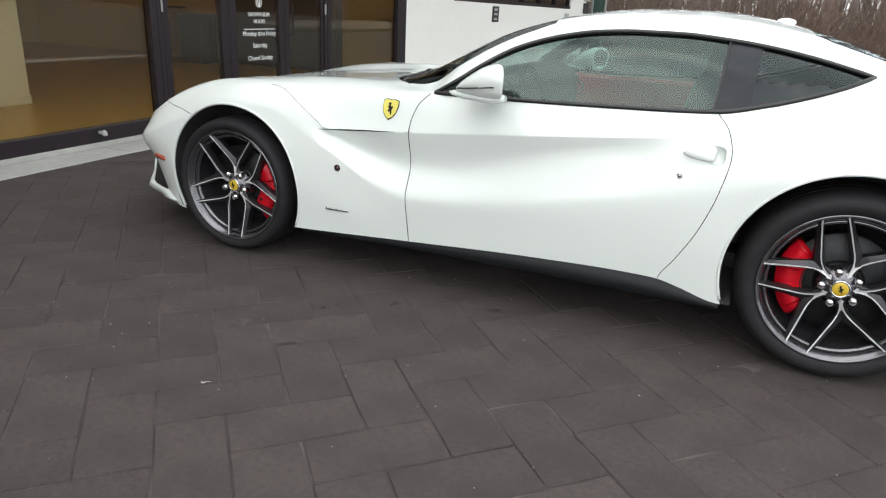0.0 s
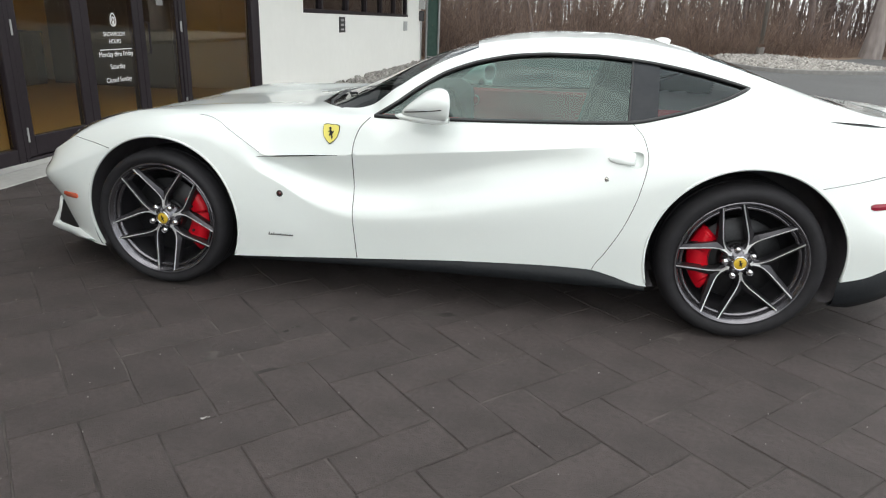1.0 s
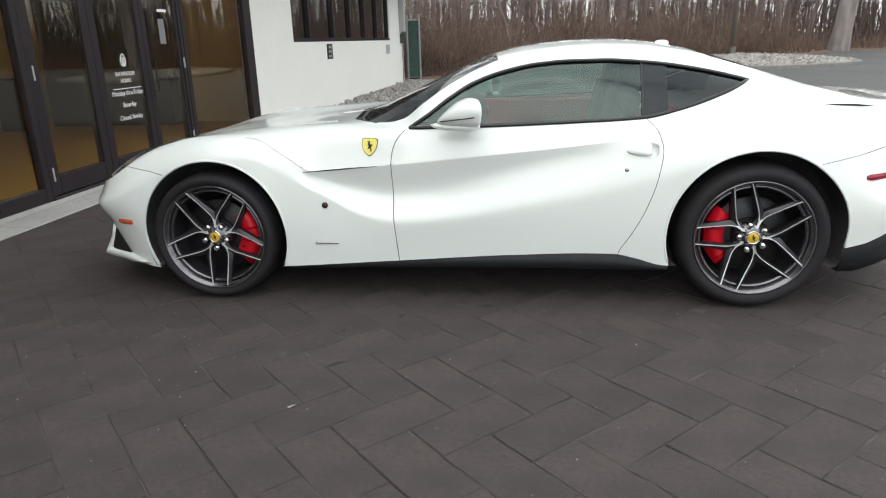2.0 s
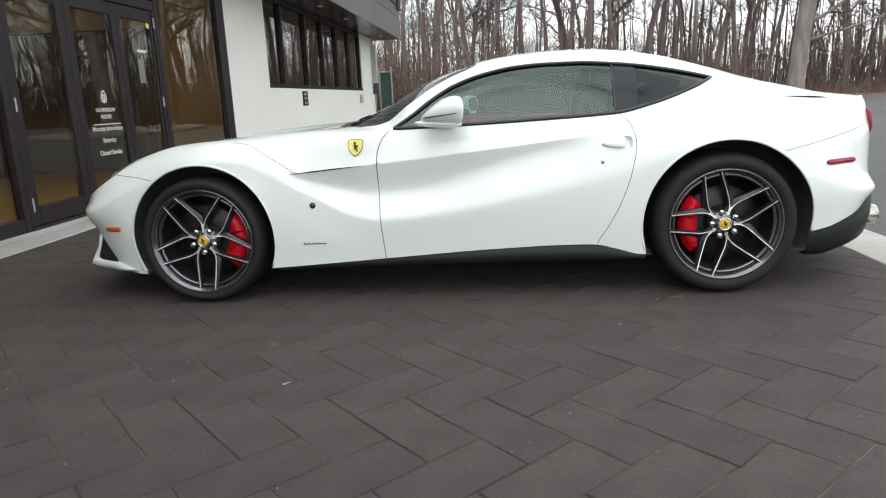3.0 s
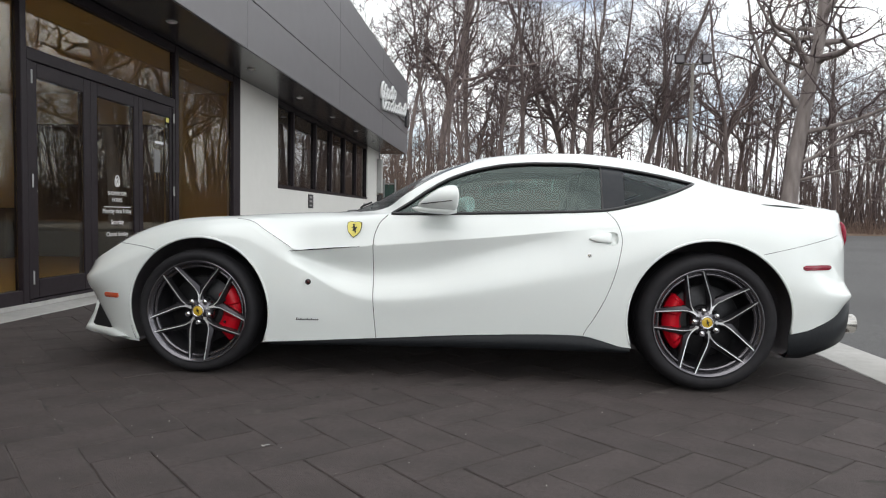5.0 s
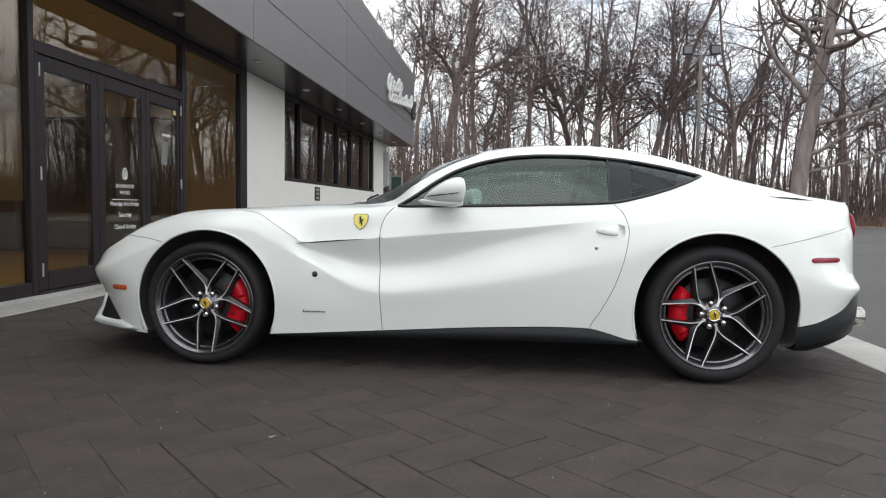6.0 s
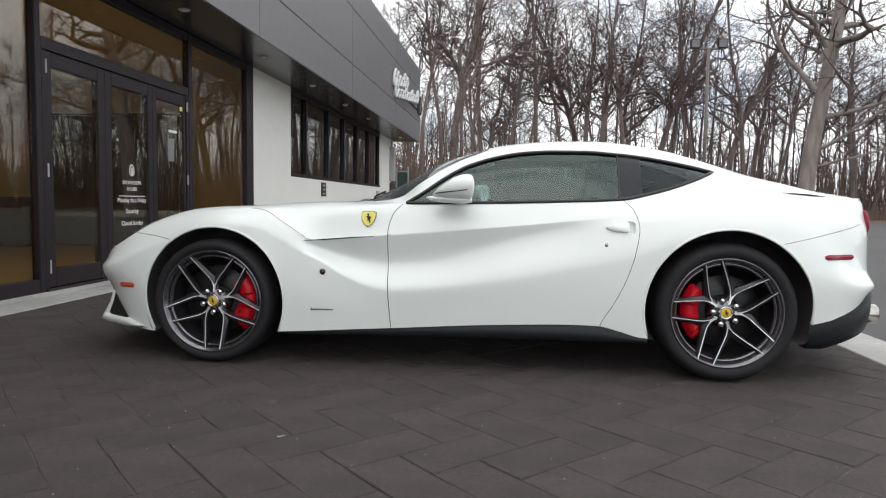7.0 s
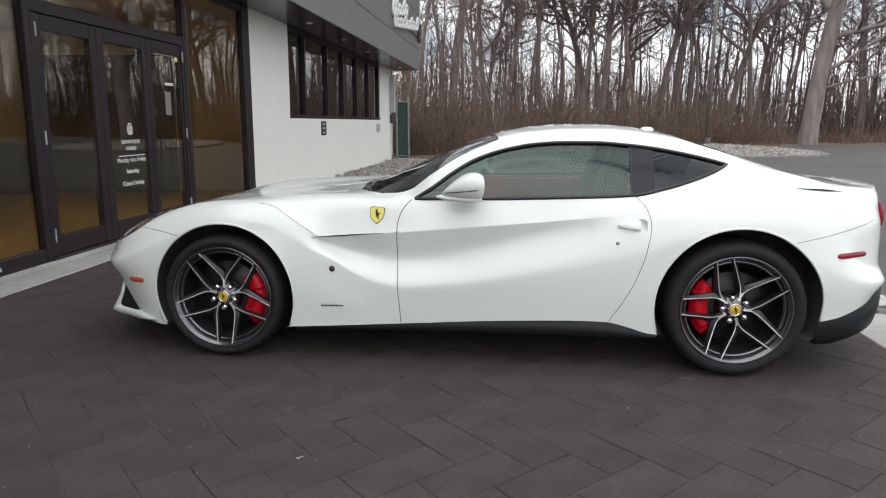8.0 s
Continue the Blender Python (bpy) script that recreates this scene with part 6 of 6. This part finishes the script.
def isle_spot(rng):
    f = math.sqrt(rng.random()) * 0.95
    p = isle_point(rng.random(), f)
    return p.x, p.y, 0.08 + 0.14 * (1 - f) * rng.random()


rock_pile("rock_bed", "pale broken rock covering the parking island", 2300, isle_spot, (.06, .14), 8)

# lamp post
post = thing("street_lamp", "weathered parking lamp post with two square floodlight heads", "lamp post", (10.65, 34.0, 0.0))
part("base", tube([(0, 0, 0.0), (0, 0, 0.55)], 0.20, 20), MAT_POLE, post, "round concrete base")
part("pole", tube([(0, 0, 0.7), (0, 0, 9.4)], [0.11, 0.085], 14), MAT_POLE, post, "", True)
part("cross_arm", tube([(-0.75, 0, 9.4), (0.75, 0, 9.4)], 0.05, 10), MAT_POLE, post)
for x in (-0.72, 0.72):
    head = part("lamp_head", box((x - 0.26, -0.14, 9.42), (x + 0.26, 0.14, 9.95), 0.03), MAT_FRAME, post, "dark square floodlight head")
    part("lens", box((x - 0.21, -0.15, 9.48), (x + 0.21, -0.141, 9.88)), MAT_HEAD, head, "dark glass lens")

# fence by the end of the building
fence = thing("fence", "green screened fence panel with a galvanised post", "fence", (0, 0, 0))
part("screen", box((-3.86, 19.35, 0.06), (-3.47, 19.38, 1.95), 0.004), MAT_GREEN, fence, "green fabric screen")
for x in (-3.86, -3.45):
    part("post", tube([(x, 19.32, 0.0), (x, 19.32, 2.15)], 0.035, 12), MAT_GALV, fence, "galvanised post")
part("rail", tube([(-3.86, 19.33, 1.98), (-3.45, 19.33, 1.98)], 0.02, 8), MAT_GALV, fence)
part("rail", tube([(-3.86, 19.33, 0.12), (-3.45, 19.33, 0.12)], 0.02, 8), MAT_GALV, fence)

# ---- pavers: herringbone at 44 degrees ----
PW, PANG, PO = 0.205, radians(44), (0.0605, -0.0295)
ca, sa = math.cos(PANG), math.sin(PANG)
paving = tagged(new("pavement_3"), "dark charcoal concrete pavers laid in herringbone", "paving", kind="structure")


def paver_mesh(w, h, seed):
    """One worn paver: a slightly uneven rim with a chamfer round the top."""
    rnd = random.Random(seed)
    nx, ny = (4, 2) if w > h else (2, 4)
    rim = [(-w / 2 + w * i / nx, -h / 2) for i in range(nx)] + [(w / 2, -h / 2 + h * i / ny) for i in range(ny)]
    rim += [(w / 2 - w * i / nx, h / 2) for i in range(nx)] + [(-w / 2, h / 2 - h * i / ny) for i in range(ny)]
    bm = bmesh.new()
    rows = []
    rim = [(x + rnd.gauss(0, 0.0009), y + rnd.gauss(0, 0.0009)) for x, y in rim]
    for inset, z in ((0.0, -0.05), (0.0, -0.0040), (0.0036, 0.0)):
        rows.append([bm.verts.new((x * (1 - 2 * inset / w) + (rnd.gauss(0, 0.0006) if inset else 0), y * (1 - 2 * inset / h) + (rnd.gauss(0, 0.0006) if inset else 0), z)) for x, y in rim])
    for lo, hi in zip(rows, rows[1:]):
        for k in range(len(rim)):
            bm.faces.new((lo[k], lo[(k + 1) % len(rim)], hi[(k + 1) % len(rim)], hi[k]))
    bm.faces.new(rows[-1])
    me = bpy.data.meshes.new("paver")
    bm.to_mesh(me)
    bm.free()
    me.materials.append(MAT_PAVER)
    return me


GAP = 0.0042
mesh_h = [paver_mesh(2 * PW - GAP, PW - GAP, q) for q in range(6)]
mesh_v = [paver_mesh(PW - GAP, 2 * PW - GAP, q + 20) for q in range(6)]
rng = random.Random(9)
near, rest = [], []


def laid(x, y):
    """A paver's own seat: a little off its place, its level and its size."""
    size = rng.uniform(0.9985, 1.0040)
    m = pose(x + rng.gauss(0, 0.0008), y + rng.gauss(0, 0.0008), rng.uniform(-0.0016, 0.0016), rng.gauss(0, 0.14), rng.gauss(0, 0.14), 44 + rng.gauss(0, 0.3))
    return m @ Matrix.Diagonal((size, size, 1, 1))


for i in range(-80, 80):
    for j in range(-80, 80):
        k = (i + j) % 4
        if k not in (0, 2):
            continue
        a, b = (i + 1, j + 0.5) if k == 0 else (i + 0.5, j + 1)
        u, v = a * PW + PO[0], b * PW + PO[1]
        x, y = u * ca - v * sa, u * sa + v * ca
        if -3.75 < x < 2.62 and -9.9 < y < 7.85:
            inner = -3.30 < x < 2.18
            (near if inner and -3.55 < y < -0.75 and -2.9 < x < 2.0 else rest).append((x, y, k))
near.sort(key=lambda p: abs(p[1] + 1.9) + 0.3 * abs(p[0]))
rest += near[298:]
for x, y, k in near[:298]:
    ob = new("paver", rng.choice(mesh_h if k == 0 else mesh_v))
    ob.matrix_basis = laid(x, y)
    ob.parent = paving
verts, faces = [], []
for x, y, k in rest:
    me = rng.choice(mesh_h if k == 0 else mesh_v)
    m = laid(x, y)
    b = len(verts)
    for v in me.vertices:
        q = m @ v.co
        verts.append((min(max(q.x, -3.528), 2.413), q.y, q.z))
    faces += [[b + i for i in p.vertices] for p in me.polygons]
me = bpy.data.meshes.new("paver_field")
me.from_pydata(verts, [], faces)
me.materials.append(MAT_PAVER_REST)
field = tagged(new("paver_field", me), "dark charcoal herringbone pavers", kind="stuff")
field.parent = paving

# small litter on the pavers
leaf = thing("fallen_leaf", "small pale dry leaf lying on the pavers", "leaf", (-0.591, -2.032, 0.002), 30)
bm = bmesh.new()
rim = [(0.011 * math.cos(a) * (1 + 0.35 * math.cos(3 * a)), 0.006 * math.sin(a), 0.003 * math.cos(2 * a) + 0.004) for a in [2 * math.pi * k / 18 for k in range(18)]]
c0 = bm.verts.new((0, 0, 0.001))
ring = [bm.verts.new(p) for p in rim]
for k in range(18):
    bm.faces.new((c0, ring[k], ring[(k + 1) % 18]))
part("blade", bm, MAT_CONCRETE, leaf, "", True)
part("stalk", tube([(0.012, 0, 0.004), (0.022, 0.003, 0.002)], 0.0012, 5), MAT_CONCRETE, leaf)


def grit_spot(rng):
    return rng.uniform(-3.0, 2.3), rng.uniform(-3.6, 1.0), 0.002


rock_pile("grit", "scattered pale grit on the pavers", 420, grit_spot, (.0012, .0036), 12)
